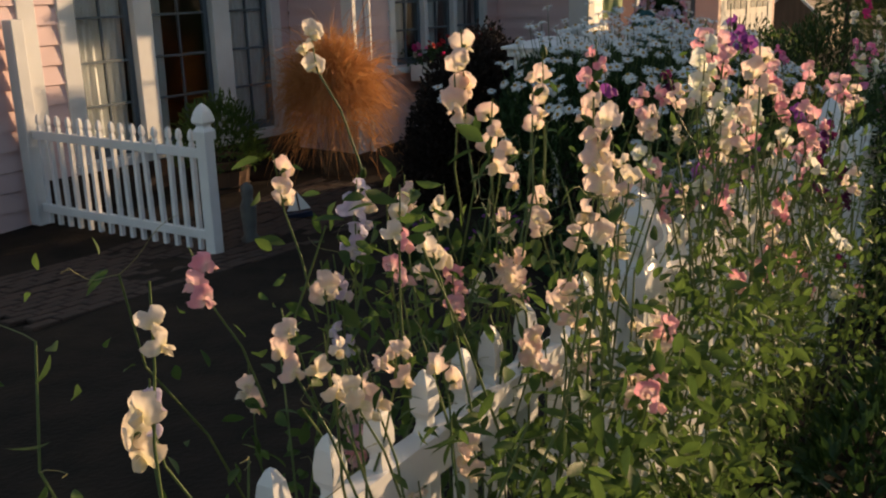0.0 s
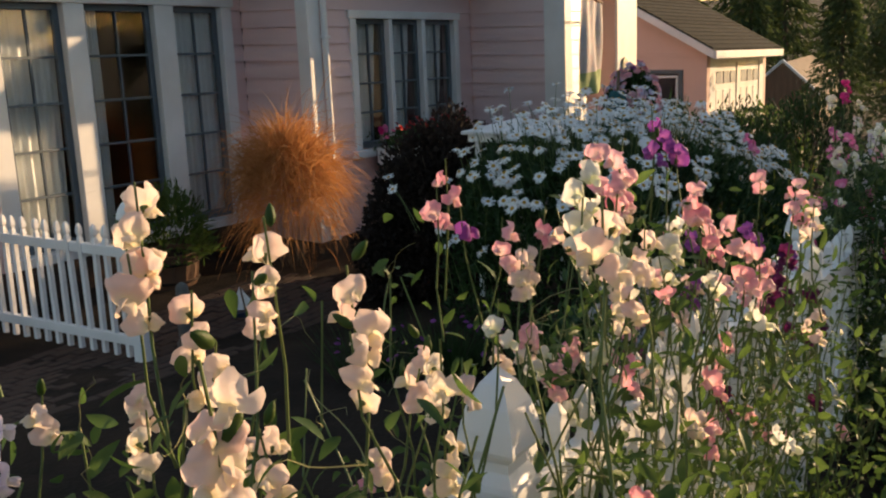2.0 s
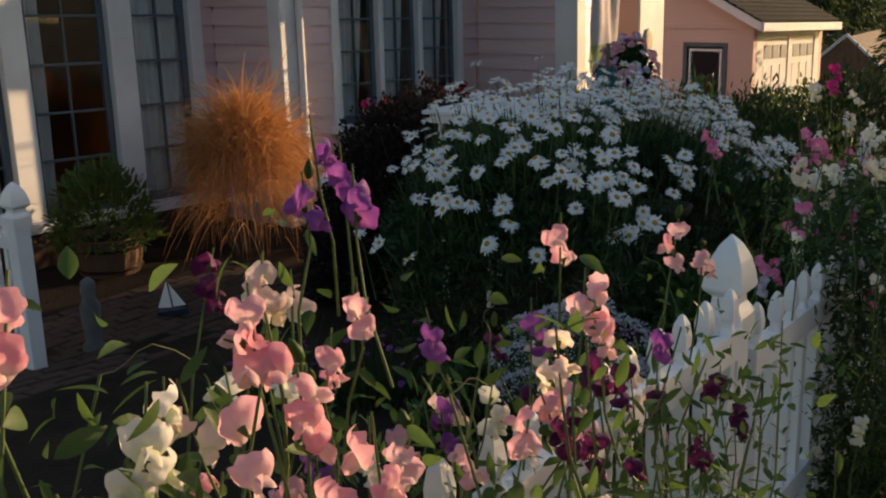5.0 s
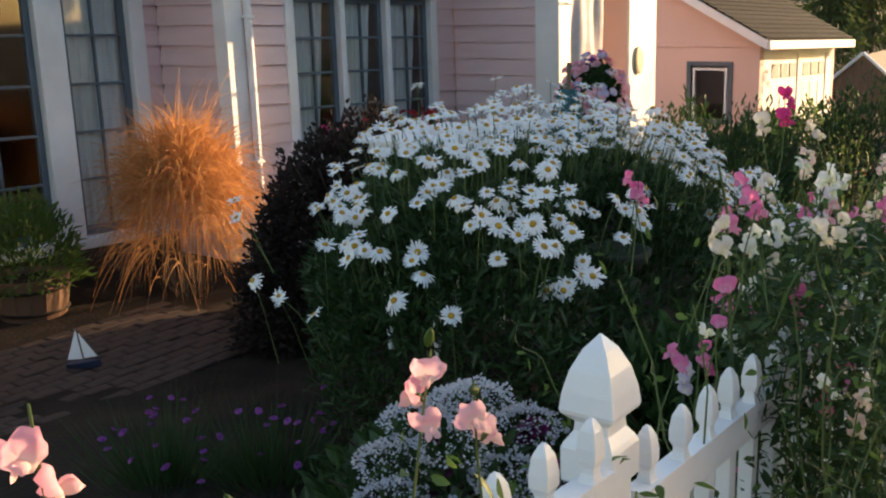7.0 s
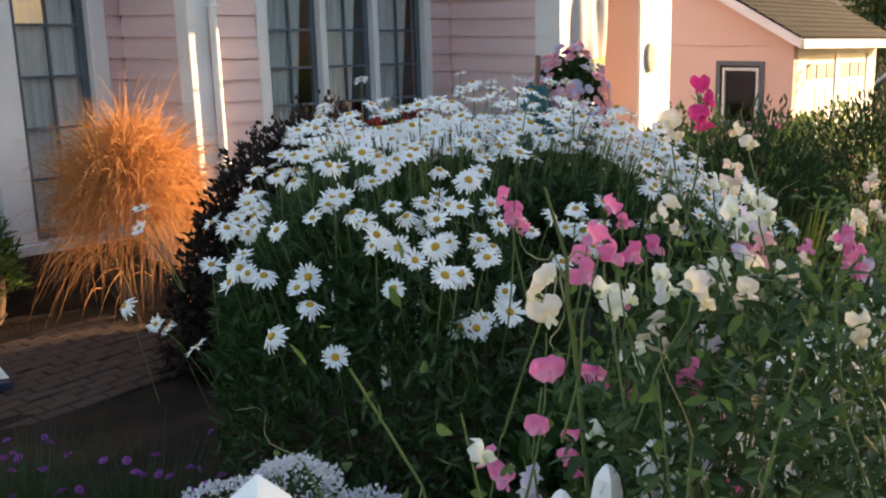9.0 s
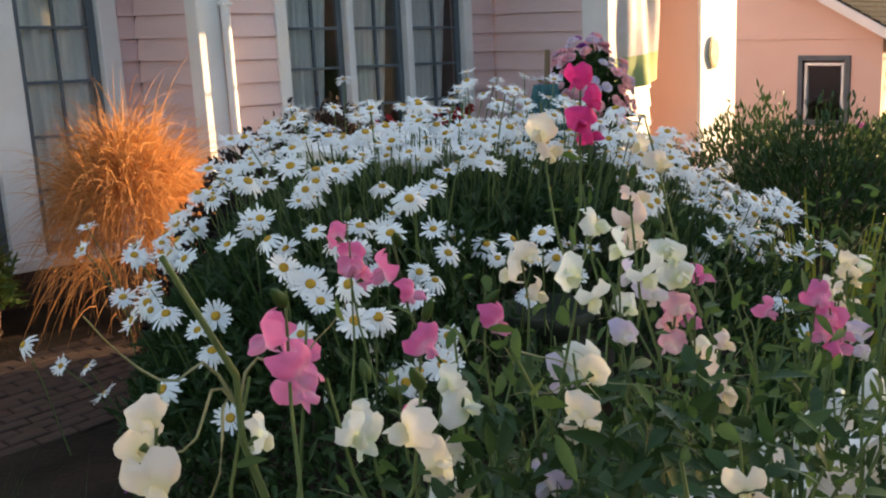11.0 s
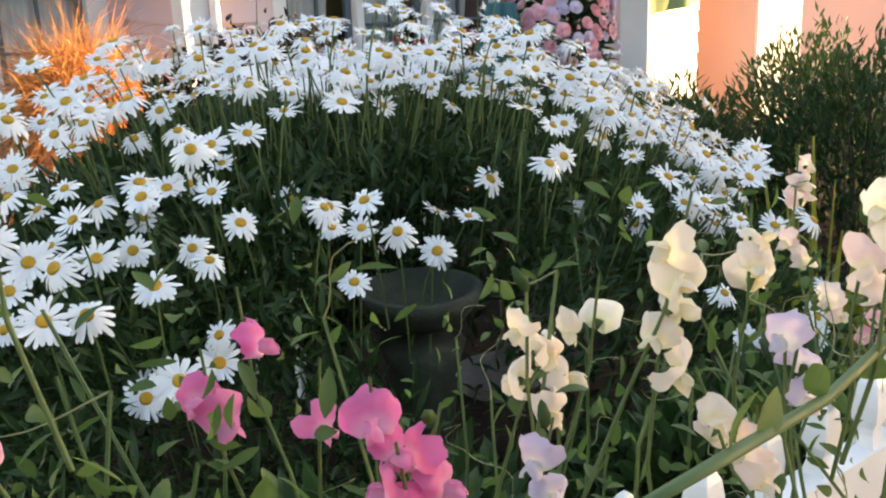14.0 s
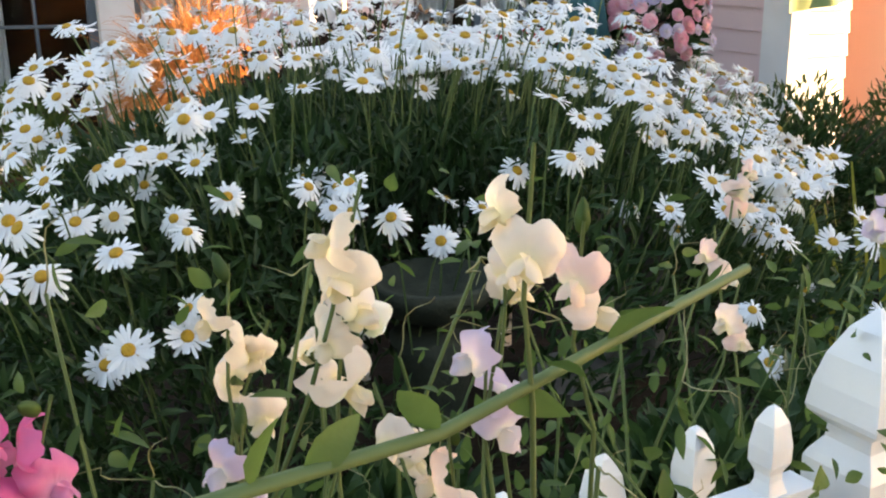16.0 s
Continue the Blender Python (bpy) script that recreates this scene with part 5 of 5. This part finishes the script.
for col, lo_n, hi_n, *places in (NEAR_C, NEAR_P, NEAR_L, NEAR_K, NEAR_W, NEAR_U, NEAR_D, FAR_R, FAR_C, FAR_P, FAR_W, FAR_L, FAR_M):
    for p in places:
        spike(vine_at(p[0]), p, col, int(rng.integers(lo_n, hi_n + (hi_n == lo_n))))


def scatter(x0, x1, count, colours, low=0.0, high=0.5, size=0.95):
    """More flower stems over a stretch of the tangle, below its uneven top."""
    for _ in range(count):
        x = rng.uniform(x0, x1)
        z = envelope(x) - rng.uniform(low, high) ** 1.2
        y = FY + rng.normal() * 0.16
        if (abs(x - 2.12) < 0.22 and z > 0.8) or (abs(x - 1.33) < 0.1 and y < 0.75):
            continue
        spike(vine_at(x), (x, y, z), colours[int(rng.integers(0, len(colours)))], int(rng.integers(2, 4)), size)


scatter(1.0, 2.3, 62, "ccppppppk", 0.03, 0.62)
scatter(2.2, 3.2, 54, "pppkkkkwwc", 0.0, 0.62)
scatter(3.0, 4.35, 44, "kkkkppwuudd", 0.02, 0.65)
scatter(5.15, 6.1, 34, "rrcwwlkp", 0.12, 0.85)
scatter(7.3, 9.6, 40, "wwwkrlc", 0.0, 0.5)
scatter(9.7, 12.0, 40, "wwkkrl", 0.0, 0.4)

# thick older stems that cross the view
ts = thing("sweet_pea_plant", (6.4, 0.62, 0.4), "thick green sweet pea stem with grey-green leaves", "stem")
O = Vector((6.4, 0.62, 0.4))
bm = bmesh.new()
tube(bm, [Vector(p) - O for p in ((6.27, 0.70, ground_z(6.27, 0.7)), (6.20, 0.66, 0.5), (6.23, 0.62, 0.83), (6.33, 0.62, 0.83), (6.45, 0.62, 0.83), (6.58, 0.62, 0.86), (6.75, 0.66, 0.87))], 0.006, 0.004, 7)
part("main_stem", bm, STEM, ts, smooth=True)
leaf_cloud("foliage", np.array([(6.33, 0.62, 0.83), (6.36, 0.62, 0.83), (6.50, 0.62, 0.84), (6.45, 0.62, 0.83), (6.58, 0.62, 0.86), (6.24, 0.62, 0.7)]) - np.array(O), [(0.2, -0.1, 1), (0.8, 0, 0.5), (1, 0.2, -0.4), (-0.5, 0, 0.7), (0.6, -0.2, 0.6), (-0.6, 0, 0.5)], 0.048, 0.022, LEAF, ts, fine=True)
ts = thing("sweet_pea_plant", (5.5, 0.95, 0.3), "branched pale sweet pea stem with curling tendrils", "stem")
O = Vector((5.5, 0.95, 0.3))
bm = bmesh.new()
tube(bm, [Vector(p) - O for p in ((5.40, 0.95, ground_z(5.4, 0.95)), (5.34, 0.95, 0.45), (5.28, 0.95, 0.83), (5.26, 0.95, 0.90), (5.26, 0.95, 0.96), (5.23, 0.95, 1.02), (5.20, 0.95, 1.08))], 0.005, 0.0026, 6)
part("main_stem", bm, STEM, ts, smooth=True)
bm = bmesh.new()
for ex, ey, ez in ((5.15, 0.95, 0.92), (5.13, 0.96, 1.04), (5.18, 0.93, 0.84), (5.36, 0.92, 1.0)):
    e = Vector((ex, ey, ez)) - O
    s = Vector((5.26, 0.95, 0.93)) - O
    sd = Vector((0.3, 0.9, 0.4))
    tube(bm, [s.lerp(e, q) + Vector((0, 0, 0.02 * math.sin(q * 7))) + sd * 0.012 * math.sin(q * 11) for q in np.linspace(0, 1, 10)], 0.0018, 0.0007, 4)
part("tendril_tuft", bm, STEM_DRY, ts)


# ---- flowers over the shrubs behind ----
def rosette_mesh(mat, r=0.035):
    """A small rounded many-petalled blossom."""
    bm = bmesh.new()
    for ring, (cnt, tilt, rad) in enumerate(((6, 0.25, 1.0), (5, 0.7, 0.75), (4, 1.15, 0.5))):
        for i in range(cnt):
            a = 2 * math.pi * (i + 0.4 * ring) / cnt
            c, s = math.cos(a), math.sin(a)
            rows = []
            for q, w in ((0.05, 0.2), (0.5, 0.62), (0.9, 0.55), (1.05, 0.25)):
                h = r * rad * q * math.cos(tilt)
                z = r * rad * q * math.sin(tilt) + 0.004 * ring
                rows.append([bm.verts.new((h * c - o * w * r * rad * s, h * s + o * w * r * rad * c, z - 0.1 * r * abs(o))) for o in (-1, 0, 1)])
            for p, q in zip(rows, rows[1:]):
                for k in range(2):
                    bm.faces.new((p[k], q[k], q[k + 1], p[k + 1]))
    return mesh_of(bm, "blossom", [mat])


ROSETTE = {k: rosette_mesh(m) for k, m in dict(k=P_PINK, r=P_ROSE, w=P_WHITE, d=P_RED, l=P_LAV, c=P_CREAM, u=P_PURPLE, m=P_MAGENTA, e=P_PLUM).items()}


def dot_flowers(root, n, cx, cy, rx, ry, h, colours, size=1.0):
    p, d = mound_points(n, 0, 0, rx, ry, 0, h, 0.93)
    for a, b in zip(p, d):
        v = Vector(b + rng.normal(size=3) * 0.3 + [-0.3, -0.4, 0.2]).normalized()
        s = size * rng.uniform(0.7, 1.25)
        shared("blossom", ROSETTE[colours[int(rng.integers(0, len(colours)))]], root, Matrix.Translation(a) @ v.to_track_quat("Z", "Y").to_matrix().to_4x4() @ Matrix.Diagonal((s, s, s, 1)))


bushes = [o for o in bpy.data.objects if o.name.startswith("rose_bush")]
for o, col, n, rx, ry, h in zip(bushes, ("kkrww", "wwwlk", "kkrrm"), (60, 45, 60), (1.1, 0.8, 1.3), (0.6, 0.5, 0.7), (1.05, 0.85, 1.35)):
    dot_flowers(o, n, 0, 0, rx, ry, h, col, 1.1)
for o in [o for o in bpy.data.objects if o.name.startswith("border_plant")]:
    dot_flowers(o, 30, 0, 0, 1.4, 0.8, 1.05, "krdkc", 1.4)

# window box
wb = thing("window_box", (10.75, W2 - 0.22, 0.05), "window box of red and burgundy flowers under the window", "window box")
part("box", boxes([(-0.8, 0.8, -0.10, 0.10, -0.12, 0.06)], 0.008), WHITE, wb)
n = 900
leaf_cloud("foliage", np.stack([rng.uniform(-0.8, 0.8, n), rng.normal(size=n) * 0.07, rng.uniform(0.02, 0.20, n)], 1), rng.normal(size=(n, 3)) + [0, -0.3, 0.6], 0.05, 0.03, LEAF_DEEP, wb)
for i in range(46):
    x = rng.uniform(-0.8, 0.95)
    s = rng.uniform(0.7, 1.3)
    shared("blossom", ROSETTE["d" if x > -0.5 else "rmdc"[i % 4]], wb, pose(x, rng.normal() * 0.08 - 0.03, rng.uniform(0.14, 0.30), 40 + rng.normal() * 25, rng.normal() * 30, 0) @ Matrix.Diagonal((s, s, s, 1)))


# ---- garden things ----
# closed umbrella
um = thing("garden_umbrella", (8.66, 3.31, ground_z(8.66, 3.31)), "closed teal canvas umbrella with a wooden pole", "umbrella")
bm = bmesh.new()
tube(bm, [(0, 0, 0), (0.0, 0, 1.0), (0.05, 0.0, 1.76)], 0.016, 0.014, 9)
part("pole", bm, WOOD, um, smooth=True)
bm = bmesh.new()
rings = []
for j in range(12):
    v = j / 11
    rad = 0.03 + 0.095 * math.sin(math.pi * (0.12 + 0.80 * (1 - v))) * (0.55 + 0.6 * (1 - v))
    rings.append([bm.verts.new((rad * (1 + 0.22 * math.cos(8 * a + v * 2)) * math.cos(a) + 0.03 * v, rad * (1 + 0.22 * math.cos(8 * a + v * 2)) * math.sin(a), 0.80 + 0.80 * v)) for a in [2 * math.pi * k / 40 for k in range(40)]])
for a, b in zip(rings, rings[1:]):
    for k in range(40):
        bm.faces.new((a[k], a[(k + 1) % 40], b[(k + 1) % 40], b[k]))
bm.faces.new(rings[-1])
part("canopy", bm, TEAL, um, "folded teal canvas", smooth=True)
part("base", lathe([(0.22, 0.0), (0.22, 0.05), (0.05, 0.09), (0.03, 0.2)], 20), STONE, um)

# white table
tb = thing("garden_table", (8.3, 3.85, ground_z(8.3, 3.85)), "white painted slatted garden table behind the daisies", "table")
for i in range(7):
    part("slat", boxes([(-0.45, 0.45, -0.42 + i * 0.122, -0.42 + i * 0.122 + 0.112, 1.33, 1.355)], 0.004), WHITE, tb)
part("apron", boxes([(-0.42, 0.42, -0.38, 0.38, 1.27, 1.325)], 0.004), WHITE, tb)
for lx in (-0.36, 0.36):
    for ly in (-0.05, 0.32):
        part("leg", boxes([(lx - 0.02, lx + 0.02, ly - 0.02, ly + 0.02, 0.0, 1.268)], 0.005), WHITE, tb)

# pink flowers in a pot on the table's far side
pp = thing("potted_flowers", (8.98, 3.3, ground_z(8.98, 3.3)), "tall pot of pink and lilac flowers in full bloom", "flower pot")
part("pot", lathe([(0.12, 0.0), (0.15, 0.35), (0.16, 1.25), (0.18, 1.33), (0.16, 1.35)], 20), STONE, pp)
p, d = mound_points(700, 0, 0, 0.2, 0.2, 1.34, 0.36, 0.6)
leaf_cloud("foliage", p, d, 0.06, 0.035, LEAF_DEEP, pp)
p, d = mound_points(210, 0, 0, 0.245, 0.245, 1.36, 0.41, 0.95)
for i, (a, b) in enumerate(zip(p, d)):
    s = rng.uniform(0.6, 0.95)
    shared("blossom", ROSETTE["kkklkl"[i % 6] if b[2] < 0.97 else "u"], pp, Matrix.Translation(a) @ Vector(b).to_track_quat("Z", "Y").to_matrix().to_4x4() @ Matrix.Diagonal((s, s, s, 1)))

MOSS = surface('mossy_stone', (0.028, 0.034, 0.022), (0.05, 0.055, 0.035), 14, 0.9, 0.5, 90)
# stone bird bath among the leaves
bb = thing("bird_bath", (7.44, 2.34, ground_z(7.44, 2.34) - 0.02), "grey stone bird bath bowl half hidden by leaves", "bird bath")
part("pedestal", lathe([(0.12, 0.0), (0.09, 0.1), (0.07, 0.4), (0.10, 0.70), (0.12, 0.76)], 20), MOSS, bb, smooth=True)
part("bowl", lathe([(0.06, 0.80), (0.12, 0.83), (0.165, 0.885), (0.17, 0.915), (0.15, 0.918), (0.12, 0.872), (0.01, 0.855)], 28), MOSS, bb, smooth=True)

# half barrel with a green plant
hb = thing("barrel_planter", (7.2, 6.95, ground_z(7.2, 6.95)), "half whisky barrel planter with a bushy green plant", "planter")
for i in range(16):
    a = 2 * math.pi * i / 16
    bm = bmesh.new()
    w = math.pi / 16 * 0.97
    ring = []
    for zz, r in ((0.0, 0.235), (0.14, 0.265), (0.30, 0.28)):
        ring.append([bm.verts.new((rr_ * math.cos(a + o), rr_ * math.sin(a + o), zz)) for rr_, o in ((r, -w), (r, w), (r - 0.025, w), (r - 0.025, -w))])
    for p, q in zip(ring, ring[1:]):
        for k in range(4):
            bm.faces.new((p[k], p[(k + 1) % 4], q[(k + 1) % 4], q[k]))
    bm.faces.new(ring[0][::-1])
    bm.faces.new(ring[-1])
    part("stave", bm, BARREL, hb)
for zz, r in ((0.05, 0.250), (0.22, 0.279)):
    bm = bmesh.new()
    tube(bm, [(r * math.cos(q), r * math.sin(q), zz) for q in np.linspace(0, 2 * math.pi, 33)], 0.012, 0.012, 5)
    part("hoop", bm, IRON, hb)
part("earth", lathe([(0.24, 0.2), (0.24, 0.26)], 20), SOIL, hb)
p, d = mound_points(1800, 0, 0, 0.42, 0.42, 0.24, 0.62)
leaf_cloud("foliage", p, d + rng.normal(size=(1800, 3)) * 0.4 + [0, 0, 0.4], rng.uniform(0.05, 0.10, 1800), 0.022, LEAF, hb)

# toy sailing boat on the soil
bt = thing("toy_sailboat", (6.66, 5.58, ground_z(6.66, 5.58) + 0.01), "small toy sailing boat with white sails on the soil", "toy boat")
bm = bmesh.new()
sec = [(-0.10, 0.028), (-0.04, 0.036), (0.05, 0.03), (0.115, 0.002)]
rows = [[bm.verts.new((x, y, z)) for y, z in ((-w_, 0.045), (-w_ * 0.5, 0.0), (w_ * 0.5, 0.0), (w_, 0.045))] for x, w_ in sec]
for a, b in zip(rows, rows[1:]):
    for k in range(3):
        bm.faces.new((a[k], a[k + 1], b[k + 1], b[k]))
    bm.faces.new((a[3], a[0], b[0], b[3]))
bm.faces.new(rows[0])
hull = part("hull", bm, surface("navy_paint", (0.02, 0.03, 0.06), (0.03, 0.04, 0.08), 8, 0.5), bt)
bm = bmesh.new()
tube(bm, [(0.01, 0, 0.03), (0.01, 0, 0.26)], 0.004, 0.003, 6)
part("mast", bm, WOOD, bt)
for pts in (((0.002, 0.003, 0.06), (-0.10, 0.012, 0.065), (0.002, 0.003, 0.25)), ((0.018, -0.003, 0.065), (0.11, -0.012, 0.07), (0.018, -0.003, 0.23))):
    bm = bmesh.new()
    va = [bm.verts.new(p) for p in pts]
    vb = [bm.verts.new((p[0], p[1] + 0.002, p[2])) for p in pts]
    bm.faces.new(va)
    bm.faces.new(vb[::-1])
    for k in range(3):
        bm.faces.new((va[k], va[(k + 1) % 3], vb[(k + 1) % 3], vb[k]))
    part("sail", bm, LACE, bt, "white cloth sail")
bt.rotation_euler = (0, radians(-8), radians(-60))
# small grey garden figure
st = lathe([(0.07, 0.0), (0.075, 0.04), (0.05, 0.07), (0.06, 0.2), (0.065, 0.3), (0.04, 0.36), (0.05, 0.41), (0.045, 0.46), (0.01, 0.49)], 14)
st = part("garden_statue", st, STONE, smooth=True)
st.location = (5.95, 5.5, ground_z(5.95, 5.5) - 0.01)
tagged(st, "small weathered grey stone garden figure on the soil", "statue")

# alyssum and purple mounds behind the fence post
al = thing("alyssum_clump", (5.32, 1.74, ground_z(5.32, 1.74)), "pale grey-white alyssum heads in a rounded clump", "flowers")
p, d = mound_points(700, 0, 0, 0.30, 0.26, 0.15, 0.58)
leaf_cloud("foliage", p, d, 0.06, 0.03, LEAF_DEEP, al)
cl = [(-0.10, -0.05, 0.72), (0.08, 0.0, 0.77), (0.22, -0.08, 0.66), (-0.02, -0.18, 0.62), (0.0, 0.16, 0.70), (-0.24, -0.12, 0.55), (0.20, 0.16, 0.68), (-0.12, 0.16, 0.62), (-0.26, 0.05, 0.58), (0.12, -0.2, 0.55)]
for c in cl:
    p, d = mound_points(560, c[0], c[1], 0.11, 0.11, c[2] - 0.03, 0.07, 0.85, 0.25)
    leaf_cloud("flower_head", p, d + rng.normal(size=(560, 3)) * 0.4, 0.011, 0.009, ALYSSUM, al, curl=0.0)
for i in range(22):
    a = rng.uniform(0, 6.28)
    shared("blossom", ROSETTE["e"], al, pose(0.3 * math.cos(a), 0.22 * math.sin(a) - 0.05, rng.uniform(0.4, 0.62), rng.normal() * 30 + 30, rng.normal() * 30, 0))
for cx, cy in ((6.0, 3.3), (5.75, 3.7)):
    ch = thing("chive_clump", (cx, cy, ground_z(cx, cy)), "clump of lilac pompom flowers on thin stems", "flowers")
    n = 420
    r0 = np.stack([rng.normal(size=n) * 0.09, rng.normal(size=n) * 0.09, np.zeros(n)], 1)
    tips = r0 * 2.0 + np.stack([rng.normal(size=n) * 0.04, rng.normal(size=n) * 0.04, rng.uniform(0.15, 0.38, n)], 1)
    blades("foliage", r0, tips, 0.005, LEAF_DEEP, ch, sag=0.02)
    for t_ in tips[:20]:
        s = rng.uniform(0.35, 0.6)
        shared("blossom", ROSETTE["u"], ch, pose(*t_, rng.normal() * 25, rng.normal() * 25, 0) @ Matrix.Diagonal((s, s, s, 1)))

# ---- brick path ----
path_root = thing("brick_path", label="worn red-brown brick path sunk in the soil", category="path", kind="structure")
bm = bmesh.new()
box(bm, -0.098, 0.098, -0.047, 0.047, -0.03, 0.0, 0.006)
BRICK_ME = mesh_of(bm, "brick", [BRICK], smooth=False)
for i in range(21):
    for j in range(14):
        x, y = 3.6 + i * 0.205 + (j % 2) * 0.1, 5.0 + j * 0.1
        shared("brick", BRICK_ME, path_root, pose(x, y, ground_z(x, y) + 0.012 + rng.normal() * 0.003, rng.normal() * 1.2 - 3.7 * (ground_z(x, y) > -0.73), rng.normal() * 1.2 + 4.3 * (ground_z(x, y) > -0.73), rng.normal() * 1.5))
